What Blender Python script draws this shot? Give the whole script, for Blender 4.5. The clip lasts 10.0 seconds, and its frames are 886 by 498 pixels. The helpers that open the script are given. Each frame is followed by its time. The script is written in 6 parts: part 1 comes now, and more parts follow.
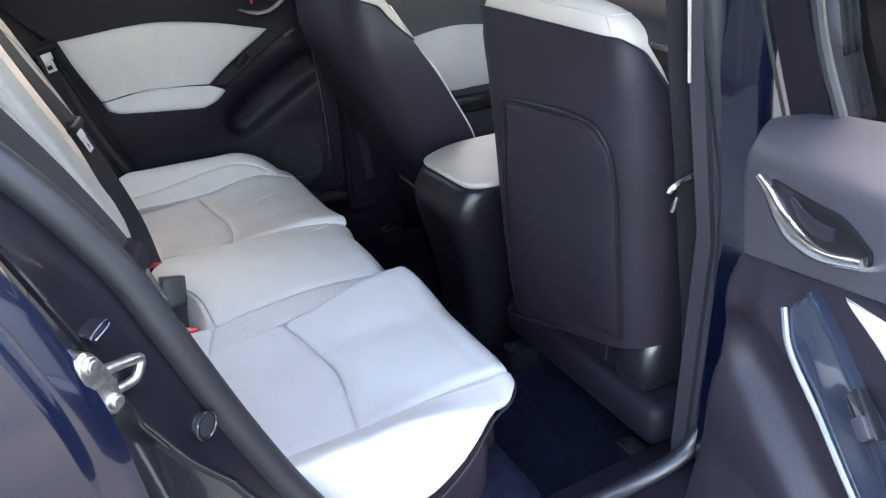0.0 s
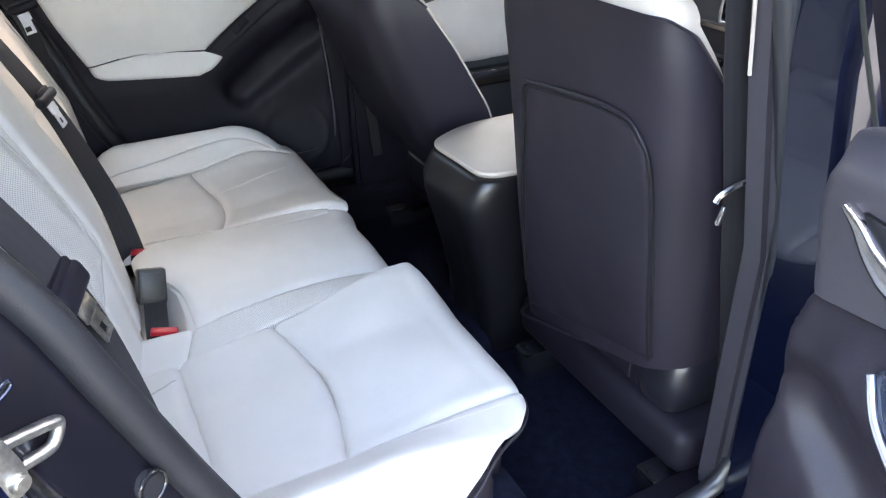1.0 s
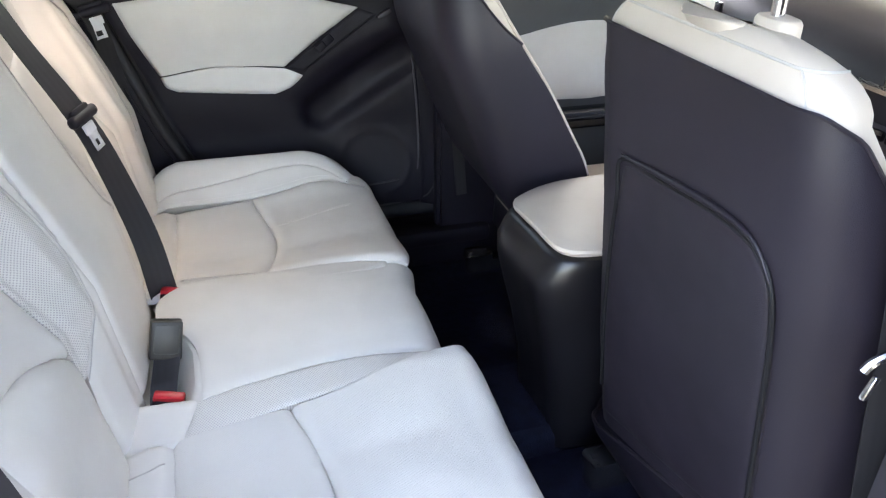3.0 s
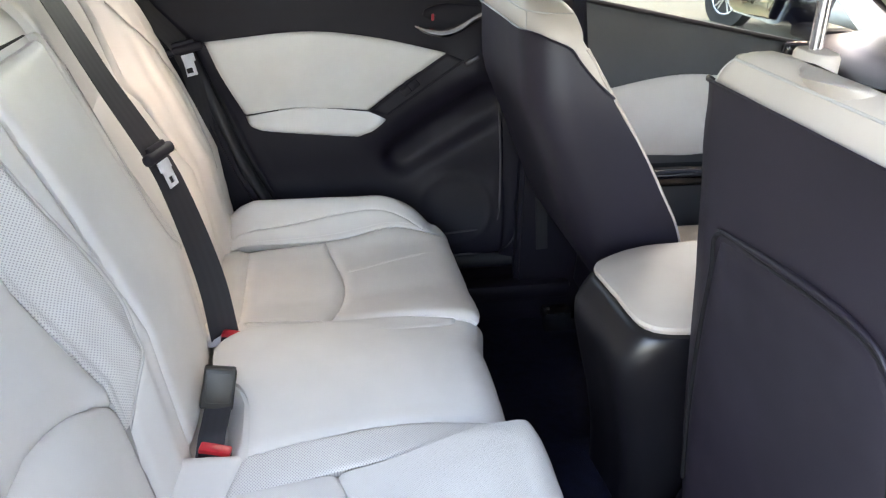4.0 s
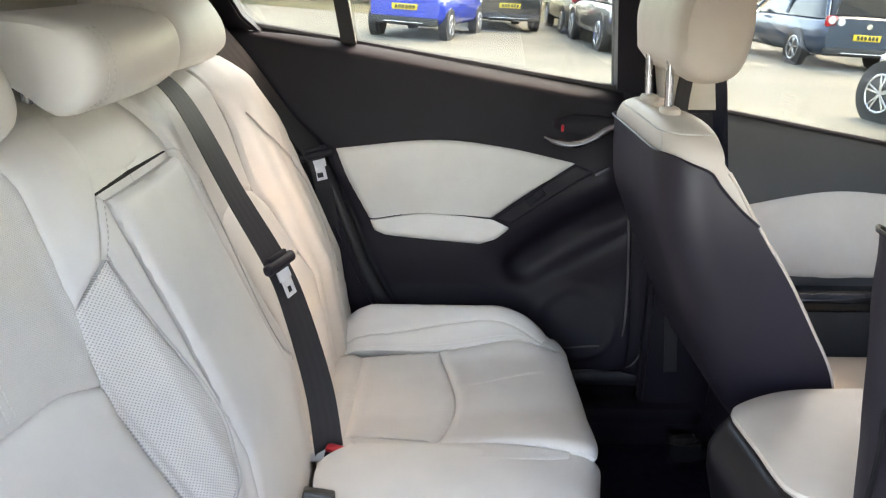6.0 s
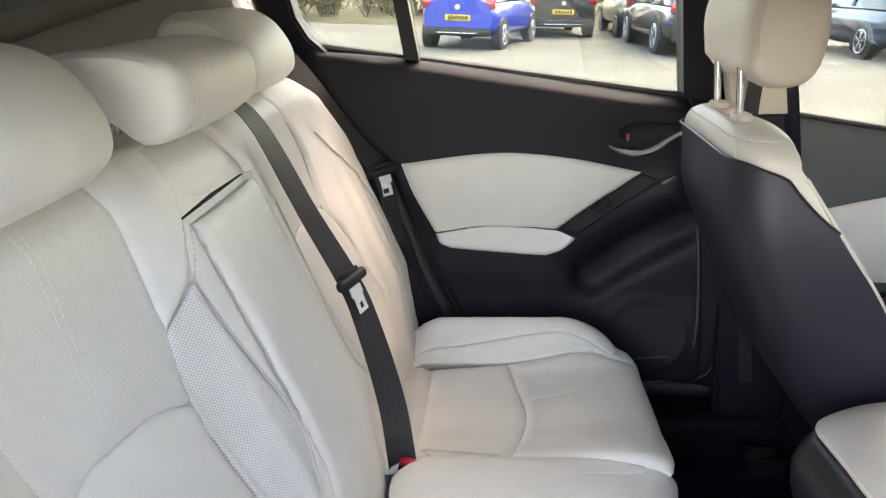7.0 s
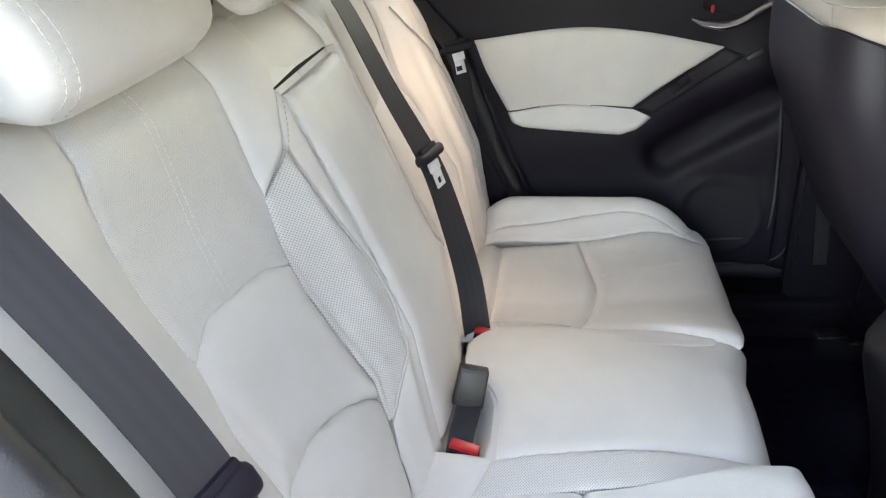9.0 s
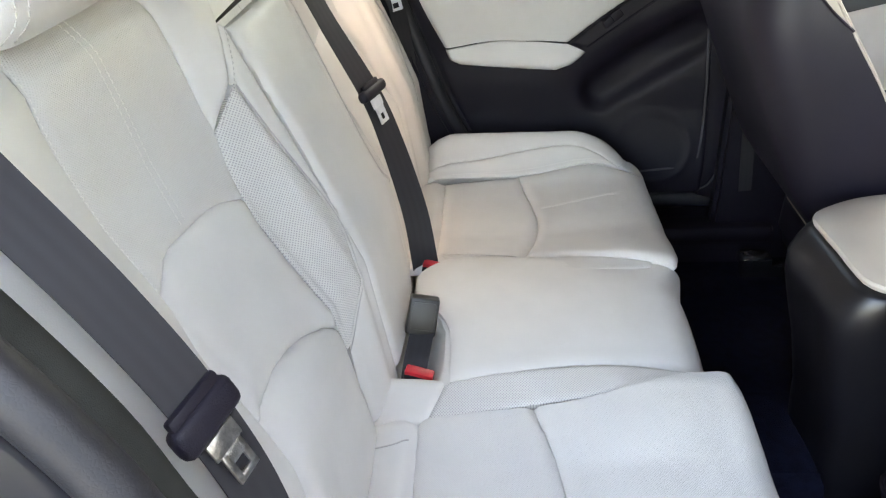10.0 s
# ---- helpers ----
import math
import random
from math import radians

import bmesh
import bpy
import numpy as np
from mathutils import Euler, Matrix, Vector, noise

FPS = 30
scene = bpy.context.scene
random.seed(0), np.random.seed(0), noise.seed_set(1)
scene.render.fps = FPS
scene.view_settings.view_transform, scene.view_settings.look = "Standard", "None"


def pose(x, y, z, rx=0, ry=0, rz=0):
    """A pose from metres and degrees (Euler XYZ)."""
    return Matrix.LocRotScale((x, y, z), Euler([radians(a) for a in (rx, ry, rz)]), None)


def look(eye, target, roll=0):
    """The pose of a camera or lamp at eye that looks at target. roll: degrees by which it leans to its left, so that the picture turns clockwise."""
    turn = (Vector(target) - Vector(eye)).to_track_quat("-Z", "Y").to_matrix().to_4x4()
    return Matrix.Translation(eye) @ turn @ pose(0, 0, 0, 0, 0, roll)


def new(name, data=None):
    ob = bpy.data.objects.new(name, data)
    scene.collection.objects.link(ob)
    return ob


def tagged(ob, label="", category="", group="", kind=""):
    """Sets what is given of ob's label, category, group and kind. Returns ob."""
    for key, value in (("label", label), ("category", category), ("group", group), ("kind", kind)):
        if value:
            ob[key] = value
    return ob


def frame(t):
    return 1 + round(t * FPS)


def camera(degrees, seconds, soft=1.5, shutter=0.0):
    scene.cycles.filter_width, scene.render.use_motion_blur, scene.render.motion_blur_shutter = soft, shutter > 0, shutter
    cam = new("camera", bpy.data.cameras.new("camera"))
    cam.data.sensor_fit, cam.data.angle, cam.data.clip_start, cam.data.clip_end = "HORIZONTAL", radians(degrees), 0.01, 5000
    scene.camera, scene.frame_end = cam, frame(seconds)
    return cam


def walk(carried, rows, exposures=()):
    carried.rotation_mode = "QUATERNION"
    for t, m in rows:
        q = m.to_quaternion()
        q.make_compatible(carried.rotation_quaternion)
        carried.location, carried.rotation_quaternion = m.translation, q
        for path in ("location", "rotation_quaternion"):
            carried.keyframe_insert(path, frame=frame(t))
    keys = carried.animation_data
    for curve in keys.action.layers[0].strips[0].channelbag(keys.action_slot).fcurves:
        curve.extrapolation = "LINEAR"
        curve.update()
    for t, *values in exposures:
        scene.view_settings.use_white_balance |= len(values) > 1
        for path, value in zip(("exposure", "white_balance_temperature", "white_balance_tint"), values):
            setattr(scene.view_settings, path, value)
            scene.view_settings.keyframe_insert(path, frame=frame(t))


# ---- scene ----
cam = camera(62.5, 10.0, soft=1.25)
PATH = [
    (0, (0.057, -1.297, 1.28), (0.915, 0.252, 0.349), -1.4),
    (0.5, (0.094, -1.231, 1.275), (0.928, 0.297, 0.291), -0.8),
    (1, (0.141, -1.168, 1.265), (0.939, 0.357, 0.247), -0.4),
    (1.5, (0.188, -1.11, 1.267), (0.938, 0.423, 0.225), 0.2),
    (2, (0.228, -1.062, 1.261), (0.919, 0.497, 0.217), 0.7),
    (2.5, (0.268, -1.019, 1.261), (0.89, 0.576, 0.227), 1.3),
    (4, (0.339, -0.907, 1.25), (0.663, 0.842, 0.336), 1.7),
    (4.5, (0.348, -0.878, 1.257), (0.559, 0.913, 0.393), 2.1),
    (5, (0.354, -0.851, 1.269), (0.479, 0.975, 0.462), 2.3),
    (5.5, (0.356, -0.833, 1.275), (0.417, 1.02, 0.526), 1.8),
    (7, (0.333, -0.837, 1.29), (0.175, 1.035, 0.604), -2.1),
    (7.5, (0.323, -0.843, 1.292), (0.072, 1.009, 0.581), -3.2),
    (8, (0.313, -0.848, 1.293), (-0.017, 0.973, 0.535), -3.9),
    (8.5, (0.313, -0.857, 1.289), (-0.046, 0.919, 0.442), -4.1),
    (9, (0.308, -0.869, 1.28), (-0.009, 0.86, 0.327), -4.0),
    (9.5, (0.302, -0.885, 1.274), (0.066, 0.814, 0.244), -3.8),
    (10, (0.295, -0.905, 1.272), (0.149, 0.771, 0.191), -3.5),
]
EXPOSURE = [(0.0, 4.58, 7700, 16), (1.5, 4.83, 8250, 16), (2.5, 4.82, 8350, 16), (4.5, 4.83, 8600, 17), (7.5, 4.74, 8950, 17), (10.0, 4.78, 9050, 15)]
walk(cam, [(t, look(eye, target, roll)) for t, eye, target, roll in PATH], EXPOSURE)

# ---- world, sun, exposure ----
world = bpy.data.worlds.new("overcast_sky")
scene.world = world
world.use_nodes = True
wn = world.node_tree.nodes
sky = wn.new("ShaderNodeTexSky")
sky.sky_type = "NISHITA"
sky.sun_disc = False
sky.sun_elevation = radians(53)
sky.sun_rotation = radians(48)
sky.air_density, sky.dust_density, sky.ozone_density = 1.0, 2.0, 1.0
wn["Background"].inputs["Strength"].default_value = 0.15
world.node_tree.links.new(sky.outputs["Color"], wn["Background"].inputs["Color"])
sun = new("sun", bpy.data.lights.new("sun", "SUN"))
sun.data.energy, sun.data.angle, sun.data.color = 0.31, radians(60), (0.82, 0.90, 1.0)
sun.matrix_basis = look((3.3, 2.7, 6.0), (0.3, 0, 0.6))


# ---- materials ----
def mat(name, color, rough=0.5, metal=0.0, grain=0.0, grain_size=0.002, vary=0.0, vary_size=0.1, coat=0.0, spec=0.5,
        dots=0.0, hole=0.3, weave=0.0, object_vary=0.0, color2=None, rough_vary=0.0):
    """A node material: colour varied at one scale, relief at a finer one; dots: spacing of punched holes; weave: rib spacing."""
    m = bpy.data.materials.new(name)
    m.use_nodes = True
    n, l = m.node_tree.nodes, m.node_tree.links
    b = n["Principled BSDF"]
    b.inputs["Base Color"].default_value = (*color, 1)
    b.inputs["Roughness"].default_value = rough
    b.inputs["Metallic"].default_value = metal
    b.inputs["Specular IOR Level"].default_value = spec
    b.inputs["Coat Weight"].default_value = coat
    b.inputs["Coat Roughness"].default_value = 0.04
    tc = n.new("ShaderNodeTexCoord")
    col = None
    if vary:
        nz = n.new("ShaderNodeTexNoise")
        nz.inputs["Scale"].default_value, nz.inputs["Detail"].default_value = 1 / vary_size, 5
        l.new(tc.outputs["Object"], nz.inputs["Vector"])
        mx = n.new("ShaderNodeMix")
        mx.data_type = "RGBA"
        c2 = color2 or tuple(c * (1 - vary) for c in color)
        mx.inputs[6].default_value, mx.inputs[7].default_value = (*color, 1), (*c2, 1)
        rp = n.new("ShaderNodeValToRGB")
        rp.color_ramp.elements[0].position, rp.color_ramp.elements[1].position = 0.35, 0.65
        l.new(nz.outputs["Fac"], rp.inputs["Fac"])
        l.new(rp.outputs["Color"], mx.inputs[0])
        col = mx.outputs[2]
        if rough_vary:
            mr = n.new("ShaderNodeMapRange")
            mr.inputs[3].default_value, mr.inputs[4].default_value = rough, rough + rough_vary
            l.new(nz.outputs["Fac"], mr.inputs[0])
            l.new(mr.outputs[0], b.inputs["Roughness"])
    height = None
    if grain:
        v = n.new("ShaderNodeTexVoronoi")
        v.feature = "DISTANCE_TO_EDGE"
        v.inputs["Scale"].default_value = 1 / grain_size
        l.new(tc.outputs["Object"], v.inputs["Vector"])
        height = v.outputs["Distance"]
        strength, dist = grain, grain_size * 0.3
    if dots:
        uv = n.new("ShaderNodeUVMap")
        sc = n.new("ShaderNodeVectorMath")
        sc.operation = "SCALE"
        sc.inputs["Scale"].default_value = 1 / dots
        l.new(uv.outputs["UV"], sc.inputs[0])
        best = None
        for off in (0.0, 0.5):
            ad = n.new("ShaderNodeVectorMath")
            ad.inputs[1].default_value = (off, off, 0)
            fr = n.new("ShaderNodeVectorMath")
            fr.operation = "FRACTION"
            sb = n.new("ShaderNodeVectorMath")
            sb.operation = "SUBTRACT"
            sb.inputs[1].default_value = (0.5, 0.5, 0)
            ln = n.new("ShaderNodeVectorMath")
            ln.operation = "LENGTH"
            l.new(sc.outputs[0], ad.inputs[0]), l.new(ad.outputs[0], fr.inputs[0]), l.new(fr.outputs[0], sb.inputs[0]), l.new(sb.outputs[0], ln.inputs[0])
            if best is None:
                best = ln.outputs["Value"]
            else:
                mn = n.new("ShaderNodeMath")
                mn.operation = "MINIMUM"
                l.new(best, mn.inputs[0]), l.new(ln.outputs["Value"], mn.inputs[1])
                best = mn.outputs[0]
        st = n.new("ShaderNodeMapRange")
        st.inputs[1].default_value, st.inputs[2].default_value = 0.14, 0.24
        l.new(best, st.inputs[0])
        mx = n.new("ShaderNodeMix")
        mx.data_type = "RGBA"
        mx.inputs[6].default_value = (color[0] * hole, color[1] * hole, color[2] * hole, 1)
        mx.inputs[7].default_value = (*color, 1)
        if col:
            l.new(col, mx.inputs[7])
        l.new(st.outputs[0], mx.inputs[0])
        col = mx.outputs[2]
        height, strength, dist = st.outputs[0], 0.5, 0.0006
    if weave:
        uv = n.new("ShaderNodeUVMap")
        wv = n.new("ShaderNodeTexWave")
        wv.bands_direction = "X"
        wv.inputs["Scale"].default_value = 0.314 / weave
        wv.inputs["Distortion"].default_value = 0.3
        l.new(uv.outputs["UV"], wv.inputs["Vector"])
        height, strength, dist = wv.outputs["Fac"], 0.25, 0.0006
        mx = n.new("ShaderNodeMix")
        mx.data_type = "RGBA"
        mx.inputs[6].default_value, mx.inputs[7].default_value = (*[c * 0.86 for c in color], 1), (*color, 1)
        l.new(wv.outputs["Fac"], mx.inputs[0])
        col = mx.outputs[2]
    if col:
        l.new(col, b.inputs["Base Color"])
    if height:
        bp = n.new("ShaderNodeBump")
        bp.inputs["Strength"].default_value, bp.inputs["Distance"].default_value = strength, dist
        l.new(height, bp.inputs["Height"])
        l.new(bp.outputs["Normal"], b.inputs["Normal"])
    return m


def glass_mat(name, tint=(0.9, 0.95, 0.93), gloss=1.0):
    m = bpy.data.materials.new(name)
    m.use_nodes = True
    n, l = m.node_tree.nodes, m.node_tree.links
    n.remove(n["Principled BSDF"])
    tr, gl, fr, mx = n.new("ShaderNodeBsdfTransparent"), n.new("ShaderNodeBsdfGlossy"), n.new("ShaderNodeFresnel"), n.new("ShaderNodeMixShader")
    tr.inputs["Color"].default_value = (*tint, 1)
    gl.inputs["Roughness"].default_value = 0.01
    gl.inputs["Color"].default_value = (gloss, gloss, gloss, 1)
    l.new(fr.outputs[0], mx.inputs[0]), l.new(tr.outputs[0], mx.inputs[1]), l.new(gl.outputs[0], mx.inputs[2])
    l.new(mx.outputs[0], n["Material Output"].inputs["Surface"])
    return m


CREAM = (0.634, 0.610, 0.570)
leather = mat("cream_leather", CREAM, 0.42, grain=0.25, grain_size=0.0016, vary=0.06, vary_size=0.09, rough_vary=0.12)
# cream leather with the front cabin's dim, warm light put into its colour
leather_front = mat("shaded_cream_leather", (0.51, 0.448, 0.385), 0.45, grain=0.25, grain_size=0.0016, vary=0.08, vary_size=0.09, rough_vary=0.12)
leather_perf = mat("perforated_cream_leather", CREAM, 0.45, vary=0.05, vary_size=0.09, dots=0.0040, hole=0.6)
leather_fine = mat("fine_perforated_cream_leather", CREAM, 0.46, vary=0.05, vary_size=0.08, dots=0.0030, hole=0.92)
thread = mat("cream_thread", (0.70, 0.675, 0.625), 0.7)
thread_grey = mat("grey_thread", (0.46, 0.44, 0.41), 0.7)
vinyl = mat("charcoal_vinyl", (0.0165, 0.0132, 0.0205), 0.42, spec=0.38, grain=0.4, grain_size=0.0018, vary=0.2, vary_size=0.15, rough_vary=0.1)
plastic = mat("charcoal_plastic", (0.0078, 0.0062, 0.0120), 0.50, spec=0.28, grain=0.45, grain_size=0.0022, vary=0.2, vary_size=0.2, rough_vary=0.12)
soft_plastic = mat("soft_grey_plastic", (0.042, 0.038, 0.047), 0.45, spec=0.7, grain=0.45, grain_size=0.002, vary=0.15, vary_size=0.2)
satin_cover = mat("satin_grey_cover", (0.014, 0.014, 0.019), 0.28, spec=0.7, grain=0.2, grain_size=0.002, vary=0.15, vary_size=0.1)
sheen_rubber = mat("sheen_rubber", (0.022, 0.023, 0.028), 0.34, spec=0.8, grain=0.2, grain_size=0.003, vary=0.2, vary_size=0.05)
# dark door trim with the sky's reflection put into a blue-grey colour
door_sheen_vinyl = mat("sky_sheen_door_vinyl", (0.070, 0.075, 0.082), 0.5, spec=0.5, grain=0.4, grain_size=0.002, vary=0.12, vary_size=0.15)
gloss_black = mat("gloss_black", (0.012, 0.012, 0.014), 0.12, coat=0.6)
gloss_sky = mat("gloss_sky_switch_panel", (0.02, 0.026, 0.04), 0.16, coat=0.8)
bezel_sky = mat("sky_tinted_bezel_edge", (0.40, 0.43, 0.50), 0.35, metal=1.0, vary=0.15, vary_size=0.03)
chrome = mat("satin_chrome", (0.72, 0.73, 0.75), 0.2, metal=1.0, vary=0.15, vary_size=0.03)
steel = mat("zinc_steel", (0.62, 0.61, 0.58), 0.32, metal=1.0, grain=0.4, grain_size=0.002, vary=0.35, vary_size=0.006)
paint = mat("dark_blue_paint", (0.0028, 0.0055, 0.019), 0.2, metal=0.2, coat=1.0, vary=0.3, vary_size=0.004)
jamb_paint = mat("dull_dark_blue_paint", (0.0062, 0.0056, 0.0100), 0.25, coat=0.6, vary=0.35, vary_size=0.05, rough_vary=0.15)
rubber = mat("black_rubber", (0.016, 0.016, 0.019), 0.5, spec=0.45, grain=0.3, grain_size=0.003, vary=0.25, vary_size=0.05)
carpet = mat("black_carpet", (0.009, 0.011, 0.024), 0.95, grain=1.0, grain_size=0.004, vary=0.5, vary_size=0.02, spec=0.1)
webbing = mat("charcoal_webbing", (0.019, 0.018, 0.021), 0.6, weave=0.0118)
buckle_black = mat("buckle_plastic", (0.020, 0.020, 0.019), 0.36, grain=0.3, grain_size=0.0012, vary=0.15, vary_size=0.02)
red = mat("red_button", (0.62, 0.02, 0.035), 0.35, vary=0.15, vary_size=0.01)
white_plastic = mat("white_tongue", (0.68, 0.68, 0.70), 0.35, vary=0.08, vary_size=0.01)
headliner = mat("grey_headliner", (0.48, 0.485, 0.485), 0.9, grain=0.3, grain_size=0.003, vary=0.08, vary_size=0.1, spec=0.1)
pillar_trim = mat("beige_pillar_trim", (0.56, 0.51, 0.44), 0.55, grain=0.3, grain_size=0.002, vary=0.08, vary_size=0.1)
pale_trim = mat("ivory_side_trim", (0.66, 0.63, 0.58), 0.5, grain=0.3, grain_size=0.002, vary=0.05, vary_size=0.1)
glass = glass_mat("side_window_glass", (0.60, 0.63, 0.60))
# dark tint added to cut the light on front seats, lid and backrests
screen_glass = glass_mat("light_cutting_windscreen", (0.19, 0.205, 0.22))
tinted = glass_mat("tinted_glass", (0.55, 0.57, 0.58))
glint_mat = mat("edge_glint", (0.08, 0.08, 0.088), 0.25, vary=0.2, vary_size=0.05)
console_black = mat("satin_black_console", (0.0085, 0.0078, 0.0100), 0.33, grain=0.3, grain_size=0.002, vary=0.2, vary_size=0.1)
seal_lip = mat("grey_felt_seal", (0.026, 0.027, 0.024), 0.85, spec=0.2, grain=0.5, grain_size=0.0015, vary=0.2, vary_size=0.03)
recess_shade_mat = mat("dark_recess_shade", (0.006, 0.006, 0.008), 0.55, spec=0.3, vary=0.2, vary_size=0.05)
mirror_mat = mat("mirror", (0.85, 0.87, 0.86), 0.01, metal=1.0)

# ---- helpers for building ----
ORG = {}
XF = [Matrix.Identity(4)]


def thing(name, label="", category="", group="", at=(0, 0, 0), m=None):
    """An Empty that carries its parts; at: its base. m: a pose of its own, in which its parts are then given."""
    e = new(name)
    e.empty_display_size = 0.05
    e.matrix_basis = XF[-1] @ m if m else Matrix.Translation(XF[-1] @ Vector(at))
    ORG[e] = (e.matrix_basis.copy(), m is not None)
    return tagged(e, label, category, group)


def part(name, bm, material, parent=None, label="", smooth=True, kind="", angle=40):
    """Links a bmesh, or (vertices, faces[, uvs per vertex]), as one mesh object under a thing or part."""
    me = bpy.data.meshes.new(name)
    if isinstance(bm, tuple):
        v, f = bm[0], bm[1]
        me.from_pydata([tuple(p) for p in v], [], [tuple(q) for q in f])
        if len(bm) > 2:
            uvl = me.uv_layers.new(name="UVMap")
            idx = np.zeros(len(me.loops), dtype=np.int64)
            me.loops.foreach_get("vertex_index", idx)
            uvl.data.foreach_set("uv", np.asarray(bm[2], dtype=np.float32)[idx].ravel())
    else:
        bm.to_mesh(me)
        bm.free()
    x = XF[-1]
    local = False
    if parent is not None:
        om, local = ORG[parent]
        x = Matrix.Identity(4) if local else om.inverted() @ x
    me.transform(x)
    if x.determinant() < 0:
        me.flip_normals()
    if material:
        me.materials.append(material)
    if smooth:
        me.shade_smooth()
        me.set_sharp_from_angle(angle=radians(angle))
    ob = new(name, me)
    if parent is not None:
        ob.parent = parent
        ORG[ob] = ORG[parent]
    return tagged(ob, label, kind=kind)


def rbox(c, s, bevel=0.004, rot=None, seg=2, taper=None):
    """A box with rounded edges. taper: scale of its top in x and y."""
    bm = bmesh.new()
    bmesh.ops.create_cube(bm, size=1)
    for v in bm.verts:
        k = taper if taper and v.co.z > 0 else (1, 1)
        v.co = Vector((v.co.x * s[0] * k[0], v.co.y * s[1] * k[1], v.co.z * s[2]))
    if bevel:
        bmesh.ops.bevel(bm, geom=bm.edges[:] + bm.verts[:], offset=bevel, segments=seg, profile=0.5, affect="EDGES")
    m = Matrix.Translation(c) @ (rot.to_4x4() if rot else Matrix.Identity(4))
    bm.transform(m)
    return bm


def join(*bms):
    out = bmesh.new()
    for b in bms:
        me = bpy.data.meshes.new("tmp")
        b.to_mesh(me)
        b.free()
        out.from_mesh(me)
        bpy.data.meshes.remove(me)
    return out


def rot_to(d, up=(0, 0, 1)):
    """The turn that takes z to d."""
    return Vector(d).to_track_quat("Z", "Y").to_matrix()


def cyl(a, b, r, r2=None, n=16, bevel=0.0):
    a, b = Vector(a), Vector(b)
    bm = bmesh.new()
    bmesh.ops.create_cone(bm, cap_ends=True, segments=n, radius1=r, radius2=r if r2 is None else r2, depth=(b - a).length)
    if bevel:
        es = [e for e in bm.edges if len(e.link_faces) == 2 and any(len(f.verts) > 4 for f in e.link_faces)]
        bmesh.ops.bevel(bm, geom=es, offset=bevel, segments=2, affect="EDGES")
    bm.transform(Matrix.Translation((a + b) / 2) @ rot_to(b - a).to_4x4())
    return bm


def spline(pts, n):
    """n + 1 points along a Catmull-Rom curve through pts, evenly by length."""
    p = np.array(pts, dtype=float)
    if len(p) == 2:
        k = np.linspace(0, 1, n + 1)[:, None]
        return p[0] * (1 - k) + p[1] * k
    q = np.vstack([2 * p[0] - p[1], p, 2 * p[-1] - p[-2]])
    out = []
    for i in range(1, len(q) - 2):
        k = np.linspace(0, 1, 24, endpoint=False)[:, None]
        a, b, c, d = q[i - 1], q[i], q[i + 1], q[i + 2]
        out.append(0.5 * (2 * b + (c - a) * k + (2 * a - 5 * b + 4 * c - d) * k * k + (3 * b - a - 3 * c + d) * k ** 3))
    out = np.vstack(out + [p[-1:]])
    s = np.concatenate([[0], np.cumsum(np.linalg.norm(np.diff(out, axis=0), axis=1))])
    t = np.linspace(0, s[-1], n + 1)
    return np.stack([np.interp(t, s, out[:, i]) for i in range(p.shape[1])], axis=1)


def grid_faces(nu, nv, off=0, flip=False):
    f = []
    for j in range(nv):
        for i in range(nu):
            a = off + j * (nu + 1) + i
            q = (a, a + 1, a + nu + 2, a + nu + 1)
            f.append(q[::-1] if flip else q)
    return f


